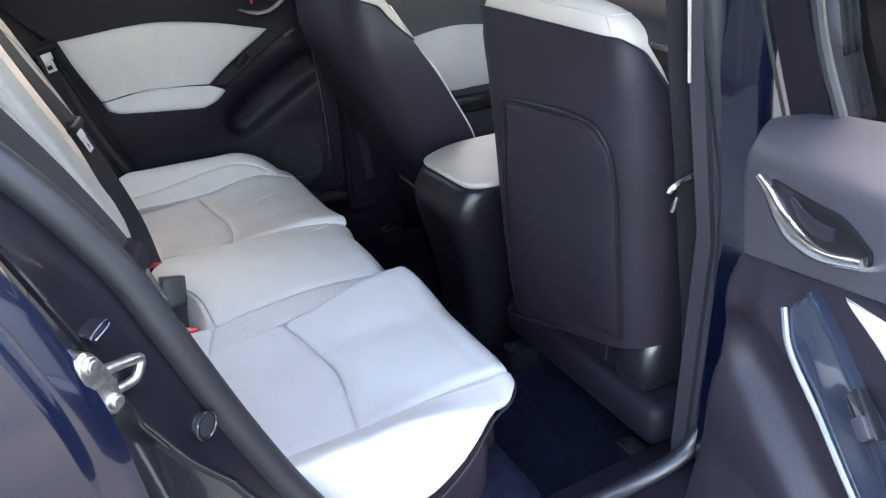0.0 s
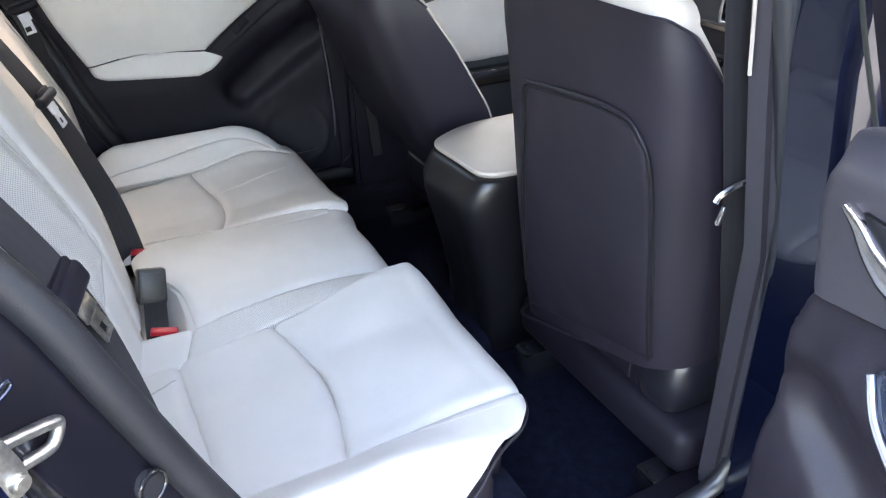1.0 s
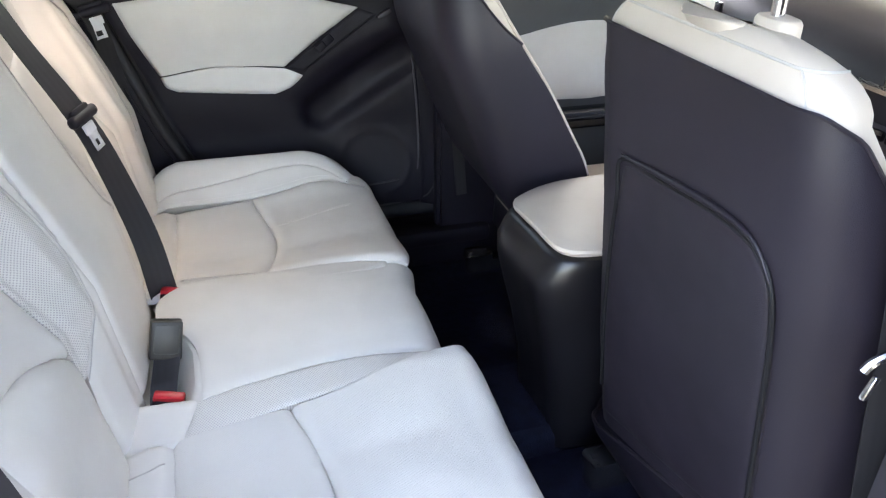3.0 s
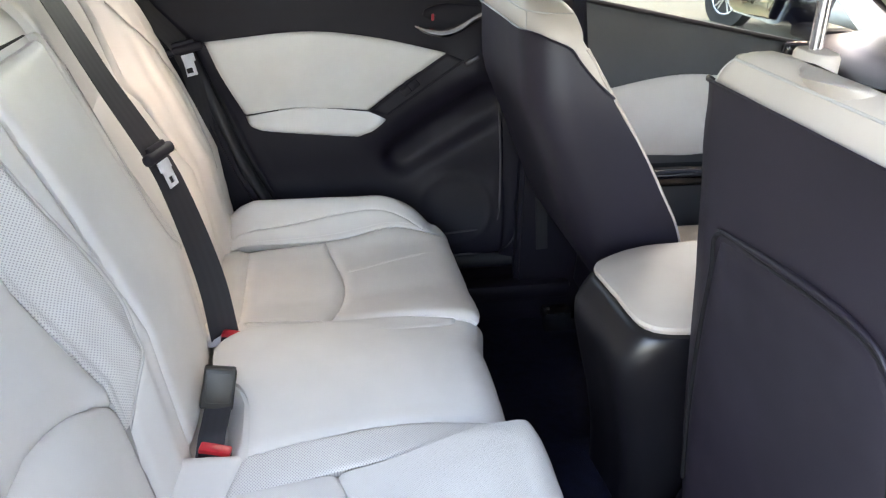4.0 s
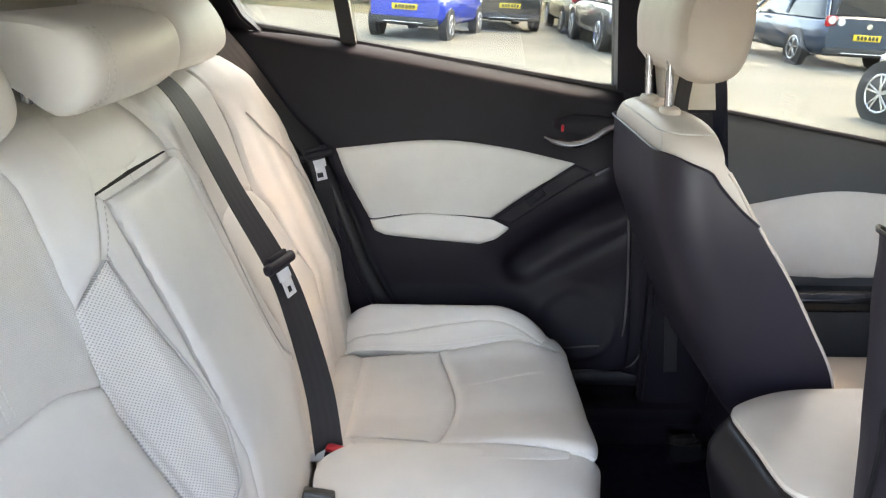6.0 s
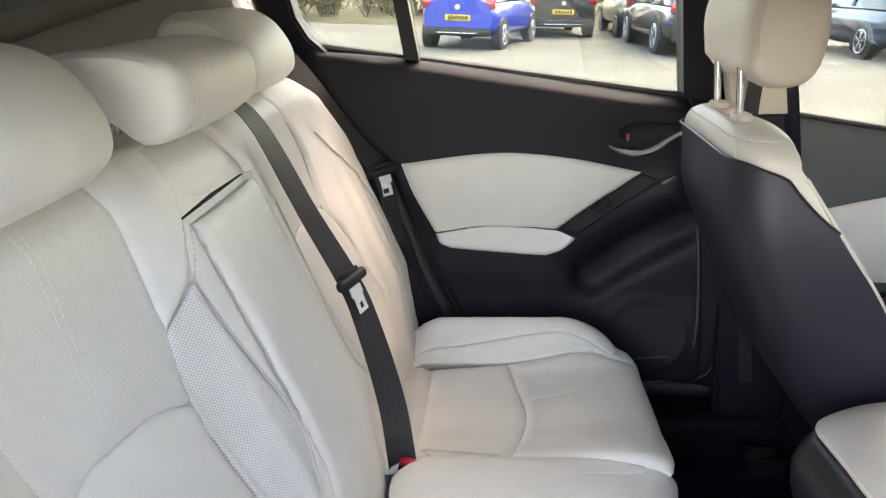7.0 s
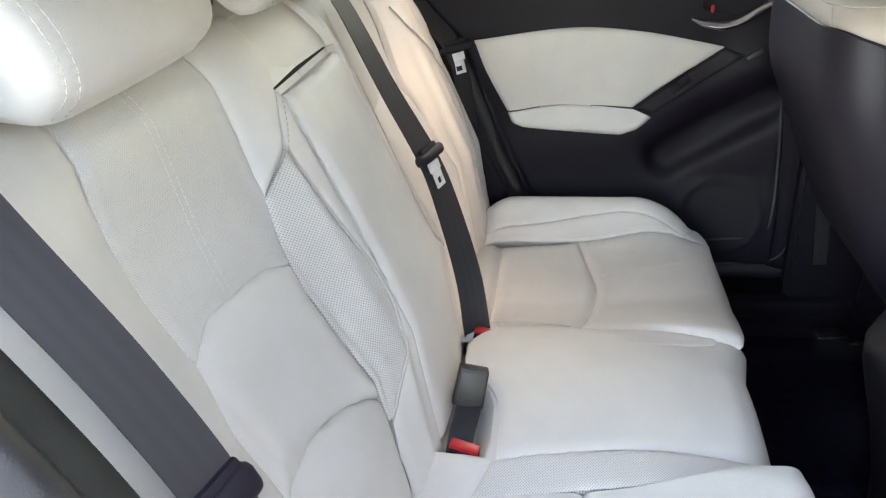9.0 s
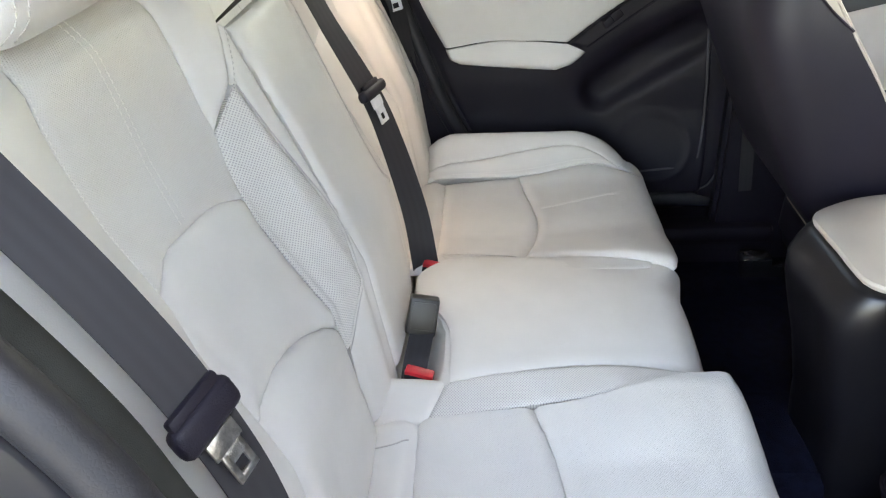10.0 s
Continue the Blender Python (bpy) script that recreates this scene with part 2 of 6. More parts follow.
def pad(bottom, top, left, right, surf, facing, nu=22, nv=26, r=0.012, drop=0.008, puff=0.0, skirt=0.012, flat=(), wrinkle=0.0012):
    """A cushioned panel: a Coons patch between four curves in the plane of surf, rolled down along its edges.
    surf: (a, b) arrays to points; facing: the way it looks; flat: edges ('b', 't', 'l', 'r') that are not rolled."""
    c = lambda n: 0.5 * np.linspace(0, 1, n + 1) + 0.5 * (1 - np.cos(np.pi * np.linspace(0, 1, n + 1))) / 2
    U, V = c(nu), c(nv)
    curve = lambda pts, ts: np.stack([np.interp(ts, np.linspace(0, 1, 201), spline(pts, 200)[:, k]) for k in (0, 1)], axis=1)
    B, T, L, R = curve(bottom, U), curve(top, U), curve(left, V), curve(right, V)
    u, v = U[None, :, None], V[:, None, None]
    P = (1 - v) * B[None] + v * T[None] + (1 - u) * L[:, None] + u * R[:, None]
    P = P - ((1 - u) * (1 - v) * (B[0] + L[0]) / 2 + u * (1 - v) * (B[-1] + R[0]) / 2 + (1 - u) * v * (T[0] + L[-1]) / 2 + u * v * (T[-1] + R[-1]) / 2)
    P = P.reshape(-1, 2)
    d = np.full(len(P), 9.0)
    for key, pts in (("b", bottom), ("t", top), ("l", left), ("r", right)):
        if key in flat:
            continue
        e = spline(pts, 160)
        d = np.minimum(d, np.sqrt(((P[:, None] - e[None]) ** 2).sum(-1)).min(1))
    k = 1 - np.clip(d / r, 0, 1)
    h = -drop * (1 - np.sqrt(np.clip(1 - k ** 2, 0, 1))) + puff * np.clip(d / 0.05, 0, 1) * (2 - np.clip(d / 0.05, 0, 1))
    S = surf(P[:, 0], P[:, 1])
    if wrinkle:
        h = h + wrinkle * np.array([noise.noise(Vector(q) * 16) + 0.5 * noise.noise(Vector(q) * 38) for q in S]) * np.clip(d / 0.02, 0, 1)
    e = 1e-4
    nrm = np.cross(surf(P[:, 0] + e, P[:, 1]) - S, surf(P[:, 0], P[:, 1] + e) - S)
    nrm /= np.linalg.norm(nrm, axis=1)[:, None] + 1e-12
    mean = nrm.mean(0)
    flip = float(mean @ np.array(facing)) < 0
    if flip:
        nrm = -nrm
    pos = S + nrm * h[:, None]
    # the rim goes on downwards as a skirt
    w = nu + 1
    rim = [i for i in range(w)] + [j * w + nu for j in range(1, nv + 1)] + [nv * w + i for i in range(nu - 1, -1, -1)] + [j * w for j in range(nv - 1, 0, -1)]
    low = pos[rim] - nrm[rim] * skirt
    faces = grid_faces(nu, nv, 0, flip)
    o = len(pos)
    for i in range(len(rim)):
        a, b = rim[i], rim[(i + 1) % len(rim)]
        q = (b, a, o + i, o + (i + 1) % len(rim))
        faces.append(q[::-1] if flip else q)
    return np.vstack([pos, low]), faces, np.vstack([P, P[rim]])


def stitches(pts, surf, facing, pitch=0.0065, length=0.0042, r=0.0007, lift=0.0004):
    """Short threads along a curve on a surface, in one mesh."""
    dense = spline(pts, 400)
    p3 = surf(dense[:, 0], dense[:, 1])
    s = np.concatenate([[0], np.cumsum(np.linalg.norm(np.diff(p3, axis=0), axis=1))])
    e = 1e-4
    nr = np.cross(surf(dense[:, 0] + e, dense[:, 1]) - p3, surf(dense[:, 0], dense[:, 1] + e) - p3)
    nr /= np.linalg.norm(nr, axis=1)[:, None] + 1e-12
    if float(nr.mean(0) @ np.array(facing)) < 0:
        nr = -nr
    verts, faces = [], []
    at = lambda x, q: np.array([np.interp(x, s, q[:, i]) for i in range(3)])
    x = pitch / 2
    while x + length < s[-1]:
        a, b, n = at(x, p3), at(x + length, p3), at(x, nr)
        d = (b - a) / (np.linalg.norm(b - a) + 1e-9)
        side = np.cross(d, n)
        o = len(verts)
        for q, k in ((a, 0.4), ((a + b) / 2, 1.0), (b, 0.4)):
            for cx, cy in ((-1, -0.3), (-0.7, 0.8), (0.7, 0.8), (1, -0.3)):
                verts.append(q + side * cx * r * (0.7 + 0.3 * k) + n * (lift * k + cy * r * k))
        for ring in (0, 4):
            for i in range(3):
                faces.append((o + ring + i, o + ring + i + 1, o + ring + i + 5, o + ring + i + 4))
        x += pitch
    return verts, faces


def tube(pts, r, n=10, steps=None, closed=False, squash=1.0):
    """A swept round bar through points; r: a radius, or one for each point."""
    P = spline(pts, steps or 8 * (len(pts) - 1))
    m = len(P)
    rr = np.interp(np.linspace(0, 1, m), np.linspace(0, 1, len(r)), r) if hasattr(r, "__len__") else np.full(m, r)
    tan = np.gradient(P, axis=0)
    tan /= np.linalg.norm(tan, axis=1)[:, None]
    ref = np.array((0.0, 0.0, 1.0)) if abs(tan[0][2]) < 0.8 else np.array((0.0, 1.0, 0.0))
    verts, faces = [], []
    for i in range(m):
        s = np.cross(tan[i], ref)
        s /= np.linalg.norm(s)
        ref = np.cross(s, tan[i])
        for k in range(n):
            a = 2 * math.pi * k / n
            verts.append(P[i] + rr[i] * (math.cos(a) * s + squash * math.sin(a) * ref))
    for i in range(m - 1):
        for k in range(n):
            a, b = i * n + k, i * n + (k + 1) % n
            faces.append((a, b, b + n, a + n))
    faces.append(tuple(range(n))[::-1])
    faces.append(tuple((m - 1) * n + k for k in range(n)))
    return verts, faces


def ribbon(pts, across, width, thick=0.0016, steps=60):
    """A strap through points; across: the direction of its width at each point."""
    P = spline(pts, steps)
    A = spline(across, steps)
    A /= np.linalg.norm(A, axis=1)[:, None]
    tan = np.gradient(P, axis=0)
    N = np.cross(tan, A)
    N /= np.linalg.norm(N, axis=1)[:, None]
    run = np.concatenate([[0], np.cumsum(np.linalg.norm(np.diff(P, axis=0), axis=1))])
    ks = np.linspace(-0.5, 0.5, 7)
    verts, uv, faces = [], [], []
    for side in (1, -1):
        for i in range(len(P)):
            for k in ks:
                verts.append(P[i] + A[i] * k * width + N[i] * side * thick / 2)
                uv.append((k * width, run[i]))
    m = len(P) * 7
    faces += grid_faces(6, len(P) - 1) + grid_faces(6, len(P) - 1, m, True)
    for i in range(len(P) - 1):
        for k in (0, 6):
            a, b = i * 7 + k, (i + 1) * 7 + k
            q = (a, b, b + m, a + m)
            faces.append(q if k == 0 else q[::-1])
    return verts, faces, uv


def plate(outline, axis, lo, hi, bevel=0.0, seg=2, curve=True, n=60):
    """A flat piece cut to an outline in the plane square to axis, from lo to hi along it, with rounded edges."""
    o = spline(list(outline) + [outline[0]], n)[:-1] if curve else np.array(outline, dtype=float)
    bm = bmesh.new()
    put = {"x": lambda p, h: (h, p[0], p[1]), "y": lambda p, h: (p[0], h, p[1]), "z": lambda p, h: (p[0], p[1], h)}[axis]
    vs = [bm.verts.new(put(p, lo)) for p in o]
    f = bm.faces.new(vs)
    ext = bmesh.ops.extrude_face_region(bm, geom=[f])
    d = Vector(put((0, 0), hi - lo))
    for g in ext["geom"]:
        if isinstance(g, bmesh.types.BMVert):
            g.co += d
    bmesh.ops.recalc_face_normals(bm, faces=bm.faces[:])
    if bevel:
        es = [e for e in bm.edges if len(e.link_faces) == 2 and any(len(q.verts) > 4 for q in e.link_faces)]
        bmesh.ops.bevel(bm, geom=es, offset=bevel, segments=seg, affect="EDGES")
    return bm


def loft(rings, cap=True, closed=True):
    """A skin over rings of equally many points."""
    n = len(rings[0])
    verts = [p for r in rings for p in r]
    faces = []
    for j in range(len(rings) - 1):
        for i in range(n if closed else n - 1):
            a, b = j * n + i, j * n + (i + 1) % n
            faces.append((a, b, b + n, a + n))
    if cap and closed:
        faces.append(tuple(range(n))[::-1])
        faces.append(tuple((len(rings) - 1) * n + i for i in range(n)))
    return verts, faces


def superring(cx, cy, hx, hy, p=4.0, n=40):
    """A rounded rectangle as a superellipse."""
    out = []
    for k in range(n):
        a = 2 * math.pi * k / n
        c, s = math.cos(a), math.sin(a)
        out.append((cx + hx * math.copysign(abs(c) ** (2 / p), c), cy + hy * math.copysign(abs(s) ** (2 / p), s)))
    return out


def band(path, widths, y, thick, n=48):
    """A flat rounded bar along a line in x and z, its width changing on the way, standing at y."""
    P = spline(path, n)
    W = np.interp(np.linspace(0, 1, n + 1), np.linspace(0, 1, len(widths)), widths)
    T = np.gradient(P, axis=0)
    T /= np.linalg.norm(T, axis=1)[:, None]
    rings = []
    for p, w, t in zip(P, W, T):
        rings.append([(p[0] - t[1] * w * a, y + thick * b, p[1] + t[0] * w * a) for a, b in superring(0, 0, 1.0, 0.5, 2.6, 16)])
    return loft(rings)


MIRROR = Matrix.Diagonal((1, -1, 1, 1))


# ---- ground: it falls gently towards the front of the car ----
SLOPE = -0.05
def ground_mat():
    m = bpy.data.materials.new("pale_concrete")
    m.use_nodes = True
    n, l = m.node_tree.nodes, m.node_tree.links
    b = n["Principled BSDF"]
    tc = n.new("ShaderNodeTexCoord")
    a, c = n.new("ShaderNodeTexNoise"), n.new("ShaderNodeTexNoise")
    a.inputs["Scale"].default_value, a.inputs["Detail"].default_value = 0.35, 6
    c.inputs["Scale"].default_value, c.inputs["Detail"].default_value = 30, 4
    mp = n.new("ShaderNodeMapping")
    mp.inputs["Scale"].default_value = (0.5, 2.2, 1)
    l.new(tc.outputs["Object"], mp.inputs["Vector"])
    l.new(mp.outputs["Vector"], a.inputs["Vector"]), l.new(tc.outputs["Object"], c.inputs["Vector"])
    r = n.new("ShaderNodeValToRGB")
    r.color_ramp.elements[0].position, r.color_ramp.elements[0].color = 0.32, (0.10, 0.098, 0.084, 1)
    r.color_ramp.elements[1].position, r.color_ramp.elements[1].color = 0.62, (0.175, 0.17, 0.145, 1)
    l.new(a.outputs["Fac"], r.inputs["Fac"])
    mx = n.new("ShaderNodeMix")
    mx.data_type, mx.blend_type = "RGBA", "MULTIPLY"
    mx.inputs[0].default_value = 0.35
    l.new(r.outputs["Color"], mx.inputs[6]), l.new(c.outputs["Color"], mx.inputs[7])
    l.new(mx.outputs[2], b.inputs["Base Color"])
    mr = n.new("ShaderNodeMapRange")
    mr.inputs[1].default_value, mr.inputs[2].default_value, mr.inputs[3].default_value, mr.inputs[4].default_value = 0.35, 0.6, 0.75, 0.95
    b.inputs["Specular IOR Level"].default_value = 0.12
    l.new(a.outputs["Fac"], mr.inputs[0]), l.new(mr.outputs[0], b.inputs["Roughness"])
    bp = n.new("ShaderNodeBump")
    bp.inputs["Strength"].default_value, bp.inputs["Distance"].default_value = 0.4, 0.01
    l.new(c.outputs["Fac"], bp.inputs["Height"]), l.new(bp.outputs["Normal"], b.inputs["Normal"])
    return m


tagged(part("ground", ([(x, y, SLOPE * (x - 0.3)) for x, y in ((-900, -900), (900, -900), (900, 900), (-900, 900))], [(0, 1, 2, 3)]), ground_mat()), "pale damp concrete car park", "ground", kind="structure")

# ---- car shell ----
def structure(name, bm, material, label, category="car body"):
    return tagged(part(name, bm, material), label, category, kind="structure")


def slab(outline, axis, lo, hi, bevel=0.0, curve=False):
    return plate(outline, axis, lo, hi, bevel, curve=curve)


# floor pan with raised tunnel, front to boot
structure("floor", join(rbox((0.55, 0, 0.19), (3.0, 1.36, 0.1), 0.005), rbox((0.9, 0, 0.27), (1.5, 0.2, 0.1), 0.03), rbox((0.3, 0, 0.30), (0.62, 1.3, 0.2), 0.04)), carpet, "black carpeted car floor with centre tunnel", "floor")
# roof and its lining
def roof_sheet(lift, half, z0):
    xs, ys = np.linspace(-0.95, 1.35, 24), np.linspace(-half, half, 20)
    v = [(x, y, z0 + lift - 0.05 * (y / half) ** 2 - 0.03 * max(0, (abs(y) / half - 0.8) / 0.2) ** 2 - 0.10 * ((x - 0.35) / 1.2) ** 2) for y in ys for x in xs]
    return v, grid_faces(23, 19)


structure("ceiling", roof_sheet(0.0, 0.56, 1.41), headliner, "pale grey fabric headliner", "ceiling")
structure("car_roof", roof_sheet(0.035, 0.60, 1.41), paint, "dark blue painted car roof", "roof")


def side_shell(near):
    """Pillars, rails and sill of one side, drawn for the far side."""
    # sill
    structure("sill", join(rbox((0.55, 0.70, 0.27), (2.2, 0.16, 0.16), 0.02), rbox((0.5, 0.635, 0.325), (0.9, 0.07, 0.05), 0.015)), plastic, "charcoal plastic sill trim along the door opening", "sill")
    structure("sill", rbox((0.55, 0.80, 0.25), (2.4, 0.06, 0.2), 0.02), paint, "dark blue painted outer sill", "sill")
    # roof rail
    structure("roof_rail", tube([(-0.75, 0.60, 1.22), (-0.3, 0.61, 1.33), (0.3, 0.61, 1.365), (0.9, 0.61, 1.355), (1.4, 0.63, 1.2), (1.75, 0.66, 1.0)], 0.045, n=14, steps=60), pillar_trim, "beige roof rail trim", "roof rail")
    structure("roof_rail", tube([(-0.75, 0.66, 1.22), (-0.3, 0.67, 1.35), (0.3, 0.67, 1.385), (0.9, 0.67, 1.375), (1.4, 0.69, 1.22), (1.75, 0.72, 1.0)], 0.04, n=14, steps=60), paint, "dark blue painted roof rail", "roof rail")


for near in (False, True):
    XF.append(MIRROR if near else Matrix.Identity(4))
    side_shell(near)
    # pillar between the doors: painted core, soft trim inside
    PX = 0.022 if near else 0.0
    sh = lambda o: [(a + PX, b) for a, b in o]
    structure("pillar", slab(sh([(0.86, 0.28), (1.02, 0.28), (0.97, 0.80), (0.93, 1.05), (0.87, 1.37), (0.74, 1.37), (0.77, 1.05), (0.83, 0.80)]), "y", 0.672, 0.752 if near else 0.735, 0.012), paint, "dark blue painted door pillar", "pillar")
    if near:
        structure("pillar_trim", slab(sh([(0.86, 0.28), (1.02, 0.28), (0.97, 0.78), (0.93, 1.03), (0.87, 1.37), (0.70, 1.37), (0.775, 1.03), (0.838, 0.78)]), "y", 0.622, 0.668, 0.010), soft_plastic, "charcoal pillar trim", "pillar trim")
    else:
        # counterpart of the grey near trim, the cabin's shade put into darker plastic
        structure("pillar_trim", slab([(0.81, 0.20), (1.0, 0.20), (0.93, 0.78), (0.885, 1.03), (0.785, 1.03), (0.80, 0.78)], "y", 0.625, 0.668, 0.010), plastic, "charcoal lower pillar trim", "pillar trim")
        structure("pillar_trim", slab([(0.785, 1.03), (0.885, 1.03), (0.83, 1.37), (0.72, 1.37)], "y", 0.615, 0.668, 0.010), pillar_trim, "beige upper pillar trim", "pillar trim")
    XF.pop()

# far rear side: dark trim behind the seat, beige above, rubber seal round the door
BACK = [(-0.085, 1.17), (0.038, 1.0), (0.10, 0.93), (0.15, 0.80), (0.20, 0.66), (0.26, 0.54), (0.33, 0.42)]
structure("side_trim", plate([(x + 0.025, z) for x, z in BACK] + [(0.05, 0.42), (-0.4, 0.6), (-0.45, 1.15)], "y", 0.70, 0.76, 0.01, curve=False), rubber, "black door opening behind the seal", "side trim")
structure("side_trim", plate([(x - 0.03, z - 0.01) for x, z in BACK] + [(0.05, 0.42), (-0.4, 0.6), (-0.45, 1.15)], "y", 0.645, 0.698, 0.01, curve=False), plastic, "charcoal trim beside the rear seat", "side trim")
structure("side_trim", plate([(-0.150, 1.18), (-0.20, 1.36), (-0.9, 1.34), (-0.9, 1.10)], "y", 0.60, 0.68, 0.012, curve=False), pillar_trim, "beige rear pillar trim", "side trim")
structure("door_seal", tube([(-0.16, 0.675, 1.33)] + [(x - 0.022, 0.672, z - 0.006) for x, z in BACK], 0.016, n=12, steps=70), rubber, "black rubber door seal", "seal")
# near rear side: painted door jamb with its seal
JAMB = [(1.34, -0.20, -0.15, 0.60), (1.22, -0.10, -0.06, 0.625), (1.075, 0.016, -0.012, 0.648), (0.97, 0.078, 0.021, 0.655), (0.885, 0.11, 0.042, 0.66), (0.745, 0.16, 0.056, 0.66), (0.61, 0.217, 0.075, 0.66), (0.48, 0.29, 0.13, 0.66), (0.38, 0.40, 0.28, 0.66)]
XF.append(MIRROR)
jz = spline(JAMB, 70)


def jamb_at(k, z, lift=0.0):
    """A place on the jamb: k from the seal (0) to the wing's edge (1)."""
    s, e, y = (float(np.interp(z, jz[::-1, 0], jz[::-1, i])) for i in (1, 2, 3))
    dip = 0.006 * math.sin(math.pi * min(1.0, max(0.0, k)))
    return (s - 0.014 + (e - s + 0.014) * k + (lift - dip) * 0.62, y + 0.092 * k + (lift - dip) * 0.78, z)


recess = lambda z: float(np.interp(z, [0.55, 0.60, 0.70, 0.77, 0.815, 0.845, 0.9, 1.0, 1.3], [0.08, 0.12, 0.24, 0.46, 0.58, 0.68, 0.74, 0.80, 0.82]))
jamb_rows = []
for z, s, e, y in jz:
    r = recess(z)
    jamb_rows.append([(s - 0.07, y - 0.03, z)] + [jamb_at(k, z) for k in (-0.05, 0.0, r * 0.35, r * 0.7, r - 0.05, r - 0.02)] + [jamb_at(r, z, 0.002), jamb_at(r + 0.02, z, 0.001)])
structure("door_jamb", loft(jamb_rows, cap=False, closed=False), jamb_paint, "dark blue painted door jamb", "door jamb")
structure("door_jamb", loft([[jamb_at(recess(z) + 0.02, z, 0.001), jamb_at(recess(z) + 0.04, z, -0.006), jamb_at(0.5 * recess(z) + 0.47, z, -0.009), jamb_at(0.94, z, -0.006), jamb_at(0.985, z, 0.002)] for z in jz[:, 0]], cap=False, closed=False), gloss_black, "glossy black recess along the jamb", "door jamb")
structure("rear_wing", loft([[jamb_at(0.985, z, 0.002), (e + 0.001, y + 0.0925, z), (e - 0.002, y + 0.096, z), (e - 0.010, y + 0.101, z), (e - 0.022, y + 0.107, z), (e - 0.026, y + 0.108, z), (e - 0.029, y + 0.112, z), (e - 0.035, y + 0.116, z), (e - 0.12, y + 0.128, z), (e - 0.5, y + 0.135, z), (e - 1.0, y + 0.09, z)] for z, s, e, y in jz], cap=False, closed=False), paint, "dark blue painted rear wing", "rear wing")
for k0, z0, z1, r0 in ((0.0, 0.70, 0.845, 0.0022), (0.035, 0.80, 0.85, 0.0016)):
    structure("jamb_bead", tube([jamb_at(recess(z) + k0, z, 0.002) for z in np.linspace(z0, z1, 8)], r0, n=8, steps=40), gloss_black, "raised sealer bead on the jamb", "bead")
structure("jamb_bead", tube([jamb_at(recess(z), z, 0.002) for z in np.linspace(0.99, 1.12, 8)], 0.0022, n=8, steps=40), gloss_black, "raised sealer bead on the jamb", "bead")
structure("door_seal", tube([(s - 0.002, y - 0.006, z) for z, s, e, y in JAMB], 0.017, n=14, steps=90), rubber, "black rubber door seal", "seal")
structure("door_seal", loft([[(s - 0.010, y + 0.004, z), (s + 0.003, y - 0.012, z), (s + 0.004, y - 0.030, z), (s + 0.001, y - 0.046, z), (s - 0.008, y - 0.055, z), (s - 0.04, y - 0.057, z)] for z, s, e, y in jz], cap=False, closed=False), seal_lip, "grey felt inner lip of the door seal", "seal")
structure("side_trim", loft([[(s - 0.013, y - 0.050, z), (s - 0.0145, y - 0.0585, z), (s - 0.020, y - 0.0605, z), (s - 0.10, y - 0.061, z), (s - 0.14, y - 0.05, z)] for z, s, e, y in jz if z > 0.56], cap=False, closed=False), pale_trim, "ivory trim beside the rear seat", "side trim")
structure("door_seal", tube([(0.30, 0.665, 0.375), (0.55, 0.665, 0.365), (0.82, 0.665, 0.36), (0.89, 0.668, 0.40), (0.902, 0.672, 0.50), (0.887, 0.672, 0.70), (0.867, 0.672, 0.85), (0.822, 0.672, 1.0), (0.777, 0.668, 1.15), (0.747, 0.655, 1.35)], 0.015, n=12, steps=110), sheen_rubber, "black rubber door seal", "seal")
XF.pop()

for s in (1, -1):
    structure("side_trim", rbox((-0.60, 0.635 * s, 0.68), (0.48, 0.05, 0.92), 0.01), plastic, "charcoal boot side trim", "side trim")
# tube added in the gap under the far door to block leaking light
structure("door_seal", tube([(0.30, 0.705, 0.39), (0.5, 0.712, 0.375), (0.9, 0.712, 0.372)], 0.026, n=10), rubber, "black rubber sill seal added against a light leak", "seal")
# rear bulkhead, wheel-arch sides and tailgate that close the back
structure("tailgate", join(rbox((-0.75, 0, 0.65), (0.06, 1.3, 0.9), 0.01), rbox((-0.45, 0, 0.96), (0.6, 1.16, 0.02), 0.005)), plastic, "charcoal parcel shelf and tailgate lining", "tailgate")
structure("tailgate", join(rbox((-0.80, 0.57, 1.2), (0.05, 0.26, 0.34), 0.01), rbox((-0.80, -0.57, 1.2), (0.05, 0.26, 0.34), 0.01), rbox((-0.80, 0, 1.33), (0.05, 1.0, 0.1), 0.01)), plastic, "charcoal tailgate window surround", "tailgate")
structure("window_1", slab([(-0.46, 1.08), (0.46, 1.08), (0.46, 1.30), (-0.46, 1.30)], "x", -0.80, -0.795), tinted, "dark tinted rear window", "window")
for s in (1, -1):
    structure("windscreen_pillar", tube([(1.15, 0.62 * s, 1.32), (1.75, 0.68 * s, 0.98)], 0.03), plastic, "charcoal windscreen pillar", "pillar")
structure("bulkhead", rbox((1.95, 0, 0.55), (0.1, 1.5, 0.75), 0.01), plastic, "charcoal bulkhead below the windscreen", "bulkhead")

# ---- rear bench cushion ----
EDGE, HUMP, FALL = [0.578], [0.09], [0.40, 0.17, 1.3]


